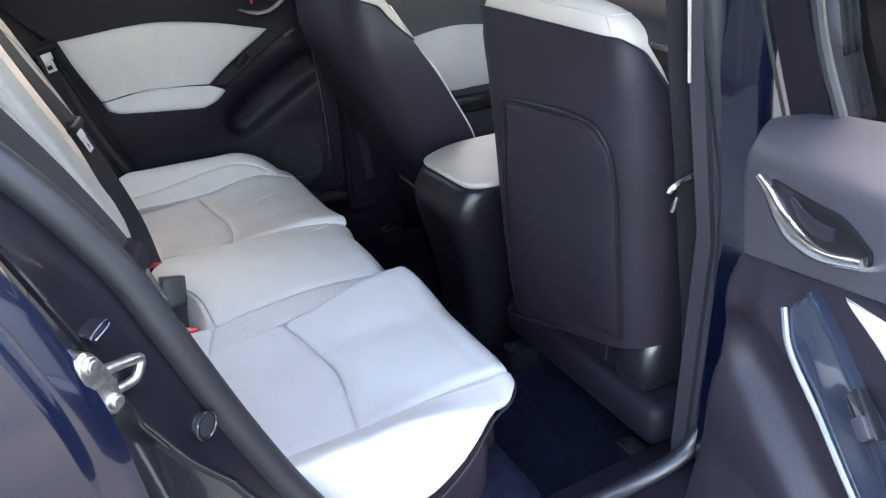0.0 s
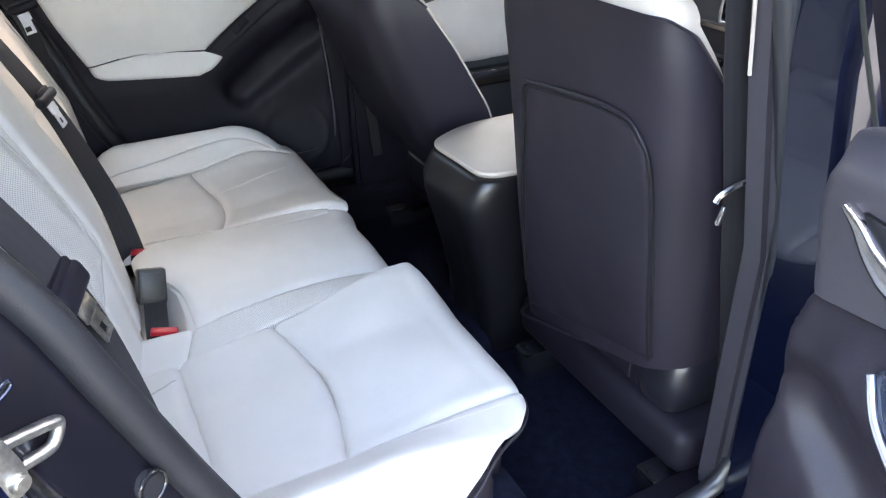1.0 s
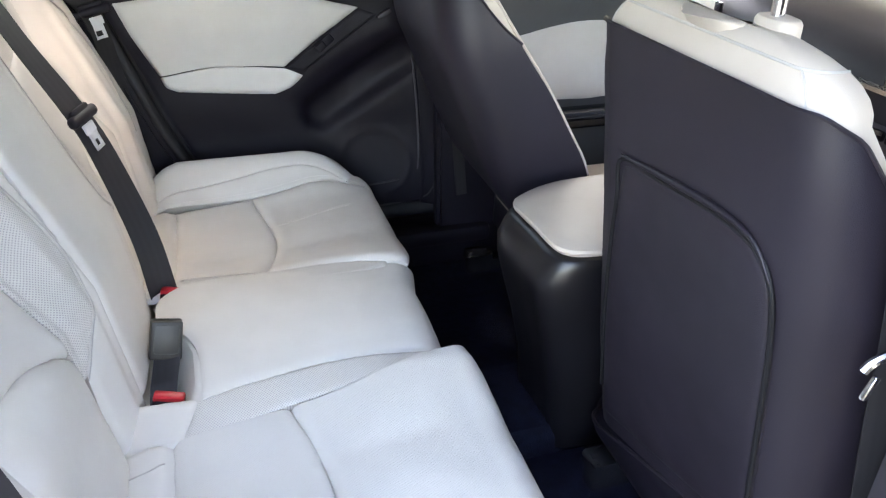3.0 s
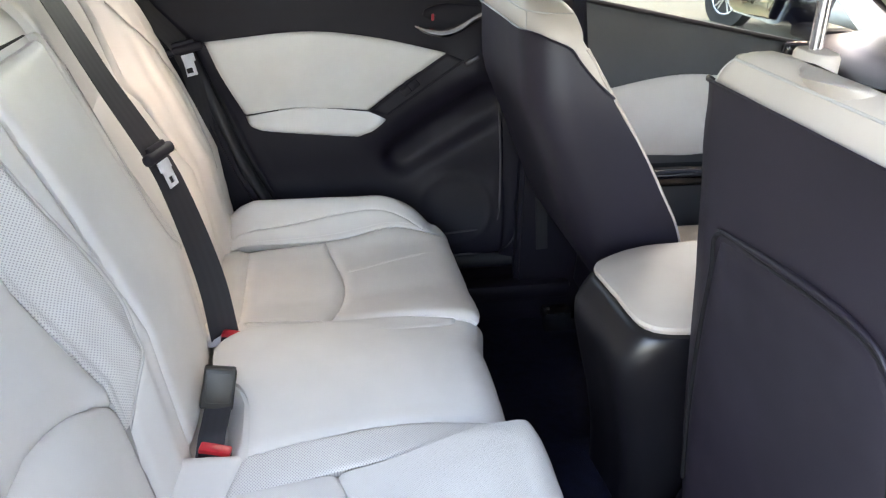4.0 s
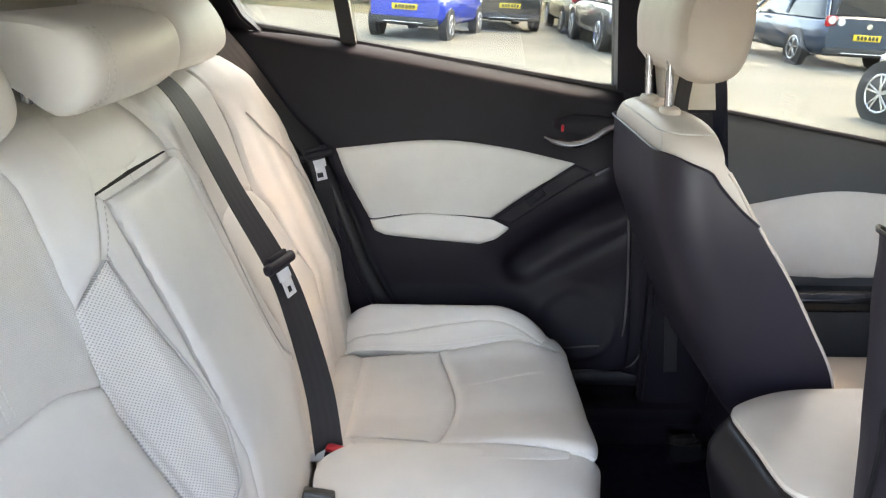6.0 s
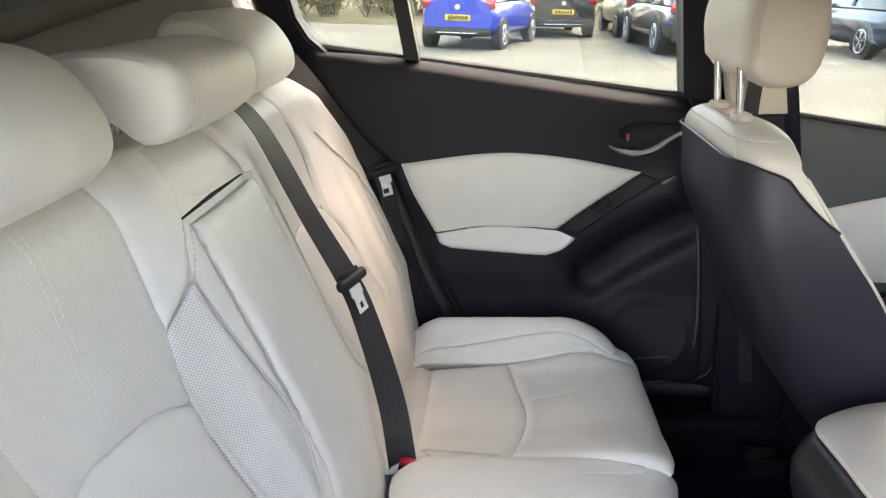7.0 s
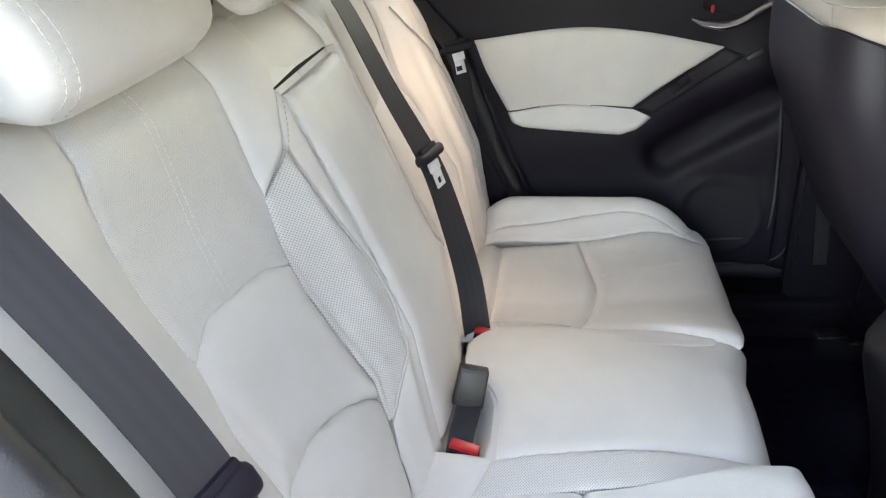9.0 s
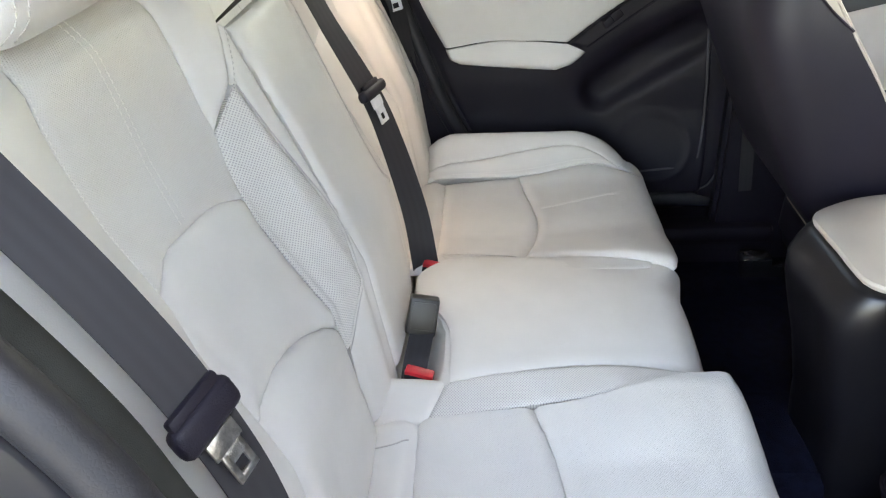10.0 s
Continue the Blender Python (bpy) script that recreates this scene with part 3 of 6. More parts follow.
def zside(x, y):
    w = np.abs(y)
    z = 0.532 + 0.022 * np.clip((0.28 - w) / 0.12, 0, 1) + HUMP[0] * np.exp(-((w - 0.574) / 0.058) ** 2) * np.clip((x - 0.0) / 0.2, 0, 1) * (1 - 0.87 * np.clip((x - FALL[0]) / FALL[1], 0, 1) ** FALL[2])
    z = z + 0.022 * np.exp(-((x - 0.53) / 0.12) ** 2) * np.clip((0.575 - w) / 0.09, 0, 1) - 0.03 * np.clip((0.17 - x) / 0.08, 0, 1)
    return z - 0.09 * np.clip((w - 0.568) / 0.034, 0, 1.3) ** 2


def curl(a, start=0.578, R=0.046):
    """Arc length over the seat's front edge to x and drop."""
    th = np.clip((a - start) / R, 0, 1.9)
    return np.where(a < start, a, start + R * np.sin(th)), np.where(a < start, 0, R * (1 - np.cos(th)))


def side_cushion(a, b):
    x, dz = curl(a, EDGE[0])
    return np.stack([x, b, zside(np.minimum(a, 0.58), b) - dz], axis=1)


def centre_cushion(a, b):
    x, dz = curl(a, 0.545 + 0.018 * np.clip((b - 0.07) / 0.07, 0, 1), 0.05)
    z = 0.578 - 0.012 * (b / 0.14) ** 2 + 0.006 * np.sin(np.clip(a, 0, 0.6) * 8)
    return np.stack([x, b, z - dz], axis=1)


def roll_surf(a, b):
    return side_cushion(a, b) + np.stack([0 * a, 0 * a, 0.012 * np.sin(np.clip((a - 0.095) / 0.09, 0, 1) * np.pi)], axis=1)


def strip_cushion(a, b):
    w = np.abs(b)
    k = np.clip((w - 0.115) / 0.085, 0, 1)
    c = centre_cushion(a, np.sign(b) * 0.115)
    s = side_cushion(a, np.sign(b) * 0.20)
    p = c * (1 - k)[:, None] + s * k[:, None]
    p[:, 1] = b
    return p


UP = (0.1, 0, 1)
rear_seat = thing("rear_bench_seat", "cream leather rear bench seat with perforated strips and stitched seams", "car seat", at=(0.3, 0, 0.3))
bench = part("seat_cushion", join(rbox((0.34, 0, 0.43), (0.40, 1.08, 0.16), 0.03), rbox((0.33, 0, 0.49), (0.40, 1.08, 0.05), 0.02)), leather, rear_seat)
part("centre_panel", pad([(0.228, -0.152), (0.224, -0.06), (0.205, -0.012), (0.17, 0.02), (0.165, 0.10), (0.205, 0.158)], [(0.62, -0.135), (0.622, 0.0), (0.636, 0.158)], [(0.228, -0.152), (0.3, -0.135), (0.45, -0.115), (0.62, -0.135)], [(0.205, 0.160), (0.3, 0.168), (0.45, 0.164), (0.57, 0.160), (0.636, 0.158)], centre_cushion, UP, 26, 40, r=0.02, drop=0.006), leather, bench)
for near in (False, True):
    XF.append(MIRROR if near else Matrix.Identity(4))
    seam = [(0.342, 0.185), (0.366, 0.26), (0.376, 0.34), (0.363, 0.43), (0.345, 0.50)]
    w1, w2 = (0.506, 0.50) if near else (0.513, 0.512)
    bolster_seam = [(0.15, 0.495), (0.345, 0.50), (0.50, w1), (0.627 if near else 0.626, w2)]
    e = 0.012 if near else -0.004
    c1, c2, c3 = (0.615, 0.597, 0.570) if near else (0.630, 0.618, 0.594)
    EDGE[0], HUMP[0] = 0.578 + e, 0.048 if near else 0.088
    FALL[:] = (0.40, 0.17, 1.3) if near else (0.45, 0.135, 2.0)
    rim = [(0.13, 0.60), (0.3, 0.602), (0.40, 0.605), (0.48, 0.596), (0.53, 0.580), (c3 + e, 0.556)]
    part("rear_insert", pad([(0.185, 0.205), (0.185, 0.49)], seam, [(0.185, 0.205), (0.26, 0.195), (0.342, 0.185)], [(0.185, 0.49), (0.26, 0.495), (0.345, 0.50)], side_cushion, UP, 34, 30, r=0.022, drop=0.012, puff=0.002, flat=("l",)), leather_fine if near else leather, bench)
    part("front_panel", pad(seam, [(0.612 + e, 0.137), (0.632 + e, 0.185), (0.640 + e, 0.27), (0.640 + e, 0.38), (0.632 + e, 0.45), (c1 + e, w2)], [(0.342, 0.185), (0.45, 0.17), (0.56, 0.143), (0.612 + e, 0.137)], [(0.345, 0.50), (0.50, w1), (c1 + e, w2)], side_cushion, UP, 34, 44, r=0.019, drop=0.011, skirt=0.012 if near else 0.03, flat=("l",) if near else ()), leather_fine if near else leather, bench)
    if near:
        part("bolster", pad([(0.13, 0.50), (0.13, 0.60)], [(c1 + e, w2), (c2 + e, 0.530), (c3 + e, 0.556)], bolster_seam, rim, side_cushion, UP, 22, 40, r=0.010, drop=0.0035, skirt=0.008), leather, bench)
    else:
        crest = [(0.13, 0.520), (0.25, 0.526), (0.37, 0.538), (0.45, 0.541), (0.515, 0.532), (0.56, 0.517)]
        part("bolster_wall", pad([(0.13, 0.50), (0.13, 0.519)], [(0.555, 0.513), (0.558, 0.515)], [(0.13, 0.50), (0.345, 0.50), (0.50, w1), (0.555, 0.513)], [(a, b - 0.0006) for a, b in crest[:-1]] + [(0.558, 0.515)], side_cushion, UP, 16, 44, r=0.006, drop=0.0035, skirt=0.035), leather, bench)
        part("bolster", pad([(0.13, 0.52), (0.13, 0.60)], [(0.56, 0.517), (0.575, 0.535), (0.572, 0.556)], crest, rim[:-1] + [(0.572, 0.556)], side_cushion, UP, 22, 44, r=0.007, drop=0.0035, skirt=0.008), leather, bench)
        part("bolster_nose", pad([(0.556, 0.512), (0.574, 0.556)], [(c1 + e, w2), (c2 + e, 0.530), (c3 + e, 0.556)], [(0.556, 0.512), (c1 + e, w2)], [(0.574, 0.556), (c3 + e, 0.556)], side_cushion, UP, 12, 12, r=0.006, drop=0.003, skirt=0.008), leather, bench)
    part("piping", tube([tuple(p - np.array((0, 0, 0.010))) for p in side_cushion(*(spline(rim + [(c2 + e, 0.530), (c1 + e, w2)], 30) + np.array((0.0, 0.001))).T)], 0.0024, n=6, steps=80), vinyl, bench, "dark piping")
    part("perforated_strip", pad([(0.222, 0.150), (0.197, 0.206)], [(0.555, 0.128), (0.56, 0.145)], [(0.222, 0.150), (0.3, 0.135), (0.45, 0.117), (0.555, 0.128)], [(0.197, 0.206), (0.342, 0.182), (0.45, 0.168), (0.56, 0.145)], strip_cushion, UP, 20, 44, r=0.008, drop=0.004), leather_perf, bench)
    part("corner_cap", pad([(0.105, 0.135), (0.105, 0.215)], [(0.226, 0.146), (0.200, 0.206)], [(0.105, 0.135), (0.16, 0.141), (0.226, 0.146)], [(0.105, 0.215), (0.15, 0.212), (0.200, 0.206)], strip_cushion, UP, 14, 16, r=0.012, drop=0.008), leather, bench)
    part("rear_roll", pad([(0.095, 0.203), (0.095, 0.50)], [(0.187, 0.203), (0.187, 0.49)], [(0.095, 0.203), (0.187, 0.203)], [(0.095, 0.50), (0.187, 0.49)], roll_surf, UP, 22, 16, r=0.02, drop=0.012), leather, bench)
    part("roll_seam", tube([tuple(q) for q in roll_surf(*spline([(0.108, 0.240), (0.13, 0.246), (0.155, 0.246), (0.176, 0.238)], 24).T)], 0.0010, n=6, steps=40), thread_grey, bench)
    if not near:
        for off in (-0.0035, 0.0035):
            part("stitching", stitches([(0.385, 0.381 + off), (0.463, 0.392 + off), (0.575, 0.414 + off)], side_cushion, UP, r=0.0005), thread, bench, kind="stuff")
        part("seam_ridge", tube([tuple(q + np.array((0, 0, -0.0002))) for q in side_cushion(*spline([(0.385, 0.381), (0.463, 0.392), (0.575, 0.414)], 20).T)], 0.0007, n=6, steps=40), leather, bench)
    part("stitching", stitches([(0.20, 0.505), (0.345, 0.509), (0.50, 0.519), (0.58, 0.515)], side_cushion, UP, lift=0.001), thread, bench, kind="stuff")
    XF.pop()
part("front_skirt", join(rbox((0.54, 0, 0.39), (0.12, 1.02, 0.22), 0.04, seg=3), rbox((0.30, 0.55, 0.40), (0.46, 0.085, 0.22), 0.03, seg=3), rbox((0.30, -0.55, 0.40), (0.46, 0.085, 0.22), 0.03, seg=3)), vinyl, bench, "black skirt below the seat front")

# ---- rear backrest ----
def back_x(z):
    return np.where(z > 0.74, 0.185 - 0.39 * (z - 0.58), 0.1226 + 0.13 * (0.74 - z))


PROUD = [0.0]


def back_rec(y, z):
    w = np.abs(y)
    rec = np.interp(w, [0, 0.115, 0.15, 0.20, 0.26, 0.36, 0.42, 0.47, 0.51, 0.55, 0.60, 0.64], [0, 0, 0.008, 0.045, 0.048, 0.048, 0.042, 0.015, 0.0, 0.005, 0.045, 0.10])
    rec = rec - PROUD[0] * np.interp(w, [0.49, 0.53, 0.56, 0.60, 0.625, 0.64], [0, 0.006, 0.016, 0.054, 0.052, 0.03])
    up = np.clip((z - 0.99) / 0.1, 0, 1)
    low = np.clip((0.86 - z) / 0.12, 0, 1)
    side = np.clip((w - 0.13) / 0.06, 0, 1) * np.clip((0.48 - w) / 0.06, 0, 1)
    rec = rec * (1 - 0.3 * up) - 0.02 * low * side
    return rec + 0.06 * np.clip((z - 1.08) / 0.08, 0, 1.5) ** 2


def back_surf(y, z):
    x = back_x(z) - back_rec(y, z)
    return np.stack([x, y, z], axis=1)


def arm_surf(y, z):
    x = back_x(z) + 0.004 + 0.006 * (1 - (y / 0.11) ** 2)
    return np.stack([x, y, z], axis=1)


FWD = (1, 0, 0.35)
for near in (False, True):
    XF.append(MIRROR if near else Matrix.Identity(4))
    PROUD[0] = 0.0 if near else 1.0
    rest = part("backrest", loft([[(float(back_x(z)) - float(back_rec(np.array(y), np.array(z))) - d, y, z) for y, d in ((0.0005, 0.02), (0.1, 0.015), (0.15, 0.013), (0.2, 0.013), (0.25, 0.013), (0.3, 0.013), (0.35, 0.013), (0.4, 0.013), (0.45, 0.013), (0.5, 0.015), (0.55, 0.03), (0.58, 0.06), (0.55, 0.14), (0.0005, 0.16))] for z in np.linspace(0.5, 1.13, 12)]), leather, rear_seat, "cream leather backrest half")
    part("perforated_strip", pad([(0.199, 0.668), (0.2035, 0.668)], [(0.150, 1.004), (0.193, 0.965)], [(0.199, 0.668), (0.186, 0.69), (0.160, 0.720), (0.132, 0.752), (0.117, 0.795), (0.118, 0.84), (0.128, 0.885), (0.140, 0.94), (0.150, 1.004)], [(0.2035, 0.668), (0.209, 0.71), (0.212, 0.755), (0.211, 0.80), (0.207, 0.893), (0.193, 0.965)], back_surf, FWD, 24, 70, r=0.007, drop=0.004, flat=("t",)), leather_perf, rest)
    part("strip_piping", tube([tuple(p + np.array((0.0006, 0, 0))) for p in back_surf(*spline([(0.2, 0.665), (0.186, 0.689), (0.160, 0.719), (0.131, 0.752), (0.116, 0.795), (0.117, 0.84), (0.127, 0.885), (0.139, 0.94), (0.149, 1.003)], 50).T)], 0.0008, n=6, steps=80), thread_grey, rest)
    ins_r = [(0.205, 0.893), (0.19, 0.967), (0.188, 1.035), (0.187, 1.14)]
    ins_b = [(0.205, 0.893), (0.26, 0.914), (0.323, 0.923), (0.37, 0.928), (0.415, 0.915)]
    part("insert", pad(ins_b, [(0.187, 1.14), (0.39, 1.14)], ins_r, [(0.415, 0.915), (0.427, 1.03), (0.39, 1.14)], back_surf, FWD, 30, 34, r=0.012, drop=0.006), leather_fine, rest)
    lum_b = [(0.211, 0.712), (0.27, 0.754), (0.346, 0.778), (0.443, 0.787)]
    part("lumbar_pad", pad(lum_b, ins_b, [(0.211, 0.712), (0.212, 0.80), (0.205, 0.893)], [(0.443, 0.787), (0.437, 0.87), (0.415, 0.915)], back_surf, FWD, 30, 26, r=0.02, drop=0.008, puff=0.008), leather, rest)
    part("lower_pad", pad([(0.198, 0.50), (0.46, 0.50)], lum_b, [(0.198, 0.50), (0.205, 0.65), (0.211, 0.712)], [(0.46, 0.50), (0.455, 0.70), (0.443, 0.787)], back_surf, FWD, 28, 24, r=0.025, drop=0.010, puff=0.012), leather, rest)
    part("outer_bolster", pad([(0.458, 0.50), (0.60, 0.50)], [(0.392, 1.14), (0.52, 1.14)], [(0.458, 0.50), (0.455, 0.70), (0.44, 0.81), (0.437, 0.87), (0.417, 0.915), (0.429, 1.03), (0.392, 1.14)], [(0.60, 0.50), (0.625, 0.75), (0.62, 0.95), (0.58, 1.06), (0.52, 1.14)], back_surf, FWD, 26, 50, r=0.012, drop=0.007, skirt=0.08), leather, rest)
    if not near:
        line = [(0.472, 1.040), (0.487, 1.021), (0.506, 0.99), (0.543, 0.95), (0.577, 0.892), (0.583, 0.833), (0.567, 0.767), (0.556, 0.70)]
        part("bolster_seam", tube([tuple(q + np.array((0.0014, 0, 0.0005))) for q in back_surf(*spline(line, 40).T)], 0.0015, n=6, steps=80), thread_grey, rest)
        part("stitching", stitches([(b - 0.008, c) for b, c in line[2:]], back_surf, FWD, lift=0.0016, r=0.0006), thread, rest, kind="stuff")
    part("shoulder_panel", pad([(0.193, 0.965), (0.192, 0.967)], [(0.08, 1.14), (0.187, 1.14)], [(0.193, 0.965), (0.165, 0.995), (0.14, 1.024), (0.118, 1.06), (0.08, 1.14)], [(0.192, 0.967), (0.188, 1.035), (0.187, 1.14)], back_surf, FWD, 20, 30, r=0.010, drop=0.005), leather, rest)
    part("inner_gore", pad([(0.105, 0.50), (0.199, 0.50)], [(0.108, 1.06), (0.118, 1.06)], [(0.105, 0.50), (0.105, 0.8), (0.108, 1.06)], [(0.199, 0.50), (0.199, 0.66), (0.185, 0.689), (0.159, 0.719), (0.131, 0.752), (0.1155, 0.795), (0.1165, 0.84), (0.126, 0.885), (0.138, 0.94), (0.142, 1.01), (0.118, 1.06)], back_surf, FWD, 18, 60, r=0.009, drop=0.005), leather, rest)
    part("stitching", stitches([(0.297, 1.13), (0.306, 1.03), (0.322, 0.93)], back_surf, FWD, lift=0.0012), thread, rest, kind="stuff")
    part("stitching", stitches([(0.307, 1.13), (0.316, 1.03), (0.332, 0.93)], back_surf, FWD, lift=0.0012), thread, rest, kind="stuff")
    part("stitching", stitches([(0.40, 1.12), (0.437, 1.03), (0.428, 0.92)], back_surf, FWD, lift=0.0012), thread, rest, kind="stuff")
    part("stitching", stitches([(0.186, 0.967), (0.158, 0.997), (0.133, 1.024), (0.111, 1.06)], back_surf, FWD, lift=0.001), thread_grey, rest, kind="stuff")
    XF.pop()
armrest = part("folding_armrest", pad([(-0.108, 0.55), (0.108, 0.55)], [(-0.100, 1.054), (0.100, 1.054)], [(-0.108, 0.55), (-0.112, 0.7), (-0.101, 0.82), (-0.098, 0.95), (-0.100, 1.054)], [(0.108, 0.55), (0.112, 0.7), (0.101, 0.82), (0.098, 0.95), (0.100, 1.054)], arm_surf, FWD, 26, 46, r=0.014, drop=0.010, skirt=0.02), leather, rear_seat, "folding centre armrest stowed upright")
# solid dark strip standing in for the shade of the narrow gap
part("gap_shade", rbox((-0.0180, 0, 1.0566), (0.009, 0.200, 0.0016), 0.0006), seal_lip, armrest, "dark strip for the shade above the armrest")
part("head_pad", pad([(-0.115, 1.0582), (0.115, 1.0582)], [(-0.085, 1.15), (0.085, 1.15)], [(-0.115, 1.0582), (-0.105, 1.10), (-0.085, 1.15)], [(0.115, 1.0582), (0.105, 1.10), (0.085, 1.15)], lambda y, z: back_surf(y, z) - np.array((0.018, 0, 0)), FWD, 24, 18, r=0.010, drop=0.006), leather, armrest)

# ---- head restraints ----
def soft_box(profile, y0, y1, crown=0.012, edge=0.035, n=48, m=26, shrink=0.22):
    """A padded block: a closed side profile in x and z, swept across y, with rounded ends."""
    prof = spline(list(profile) + [profile[0]], n)[:-1]
    c = prof.mean(0)
    rings = []
    for k in range(m + 1):
        t = -1 + 2 * k / m
        t = math.copysign(abs(t) ** 0.75, t)
        y = (y0 + y1) / 2 + (y1 - y0) / 2 * t
        d = (1 - abs(t)) * (y1 - y0) / 2
        e = max(0.0, 1 - d / edge)
        s = 1 - shrink * (1 - math.sqrt(max(0.0, 1 - e ** 2)))
        rings.append([(c[0] + (p[0] - c[0]) * s + crown * (1 - t * t) * 0.5, y, c[1] + (p[1] - c[1]) * s) for p in prof])
    return loft(rings)


def seam_rows(parent, profile, y0, y1, end, crown=0.012, edge=0.035, inset=0.022):
    """Two stitched rows across the front of a padded block, near one end."""
    prof = spline(list(profile) + [profile[0]], 96)[:-1]
    c = prof.mean(0)
    for off in (inset, inset + 0.011):
        y = y0 + off if end < 0 else y1 - off
        t = (y - (y0 + y1) / 2) / ((y1 - y0) / 2)
        e = max(0.0, 1 - off / edge)
        s = 1 - 0.22 * (1 - math.sqrt(max(0.0, 1 - e ** 2)))
        pts = [(c[0] + (p[0] - c[0]) * s + crown * (1 - t * t) * 0.5, c[1] + (p[1] - c[1]) * s) for p in prof]
        pts = [p for p in pts if p[0] > c[0] + 0.035 and p[1] < c[1] + 0.03]
        pts.sort(key=lambda p: p[1])
        part("stitching", stitches(pts, lambda a, b: np.stack([a, y + 0 * a, b], axis=1) , (0, 1, 0), lift=0.0, r=0.0006), thread_grey, parent, kind="stuff")


MID = [(x - 0.014, z + 0.008) for x, z in [(0.005, 1.137), (0.03, 1.158), (0.035, 1.195), (0.014, 1.221), (-0.05, 1.231), (-0.115, 1.224), (-0.145, 1.200), (-0.128, 1.180), (-0.075, 1.172), (-0.038, 1.152), (-0.015, 1.134)]]
OUTER = [(-0.03, 1.135), (-0.008, 1.158), (-0.012, 1.195), (-0.04, 1.235), (-0.08, 1.255), (-0.13, 1.255), (-0.155, 1.225), (-0.14, 1.185), (-0.10, 1.162), (-0.06, 1.14)]
mid_rest = thing("headrest", "low cream leather centre headrest with stitched edge seams", "headrest", "rear headrests", at=(-0.04, 0, 1.12))
part("pad", soft_box(MID, -0.13, 0.112, edge=0.022, shrink=0.16, m=34), leather, mid_rest)
seam_rows(mid_rest, MID, -0.13, 0.112, -1, edge=0.022)
for y in (-0.05, 0.05):
    part("post", cyl((-0.10, y, 1.10), (-0.09, y, 1.20), 0.006, n=12), chrome, mid_rest)
for near in (False, True):
    XF.append(MIRROR if near else Matrix.Identity(4))
    hr = thing("headrest", "cream leather outer rear headrest with double-stitched side seam", "headrest", "rear headrests", at=(-0.05, 0.33, 1.13))
    up = [(x - (0.0 if near else 0.015), z + (0.0 if near else 0.005)) for x, z in OUTER]
    part("pad", soft_box(up, 0.205 if near else 0.222, 0.468, edge=0.04), leather, hr)
    seam_rows(hr, up, 0.205, 0.468, 1, edge=0.04, inset=0.02)
    for y in (0.30, 0.39):
        part("post", cyl((-0.09, y, 1.09), (-0.09, y, 1.20), 0.006, n=12), chrome, hr)
    XF.pop()

def lean(bm, k=0.22, z0=1.06):
    """Leans a window frame inwards towards the roof."""
    bm.transform(Matrix(((1, 0, 0, 0), (0, 1, -k, k * z0), (0, 0, 1, 0), (0, 0, 0, 1))))
    return bm


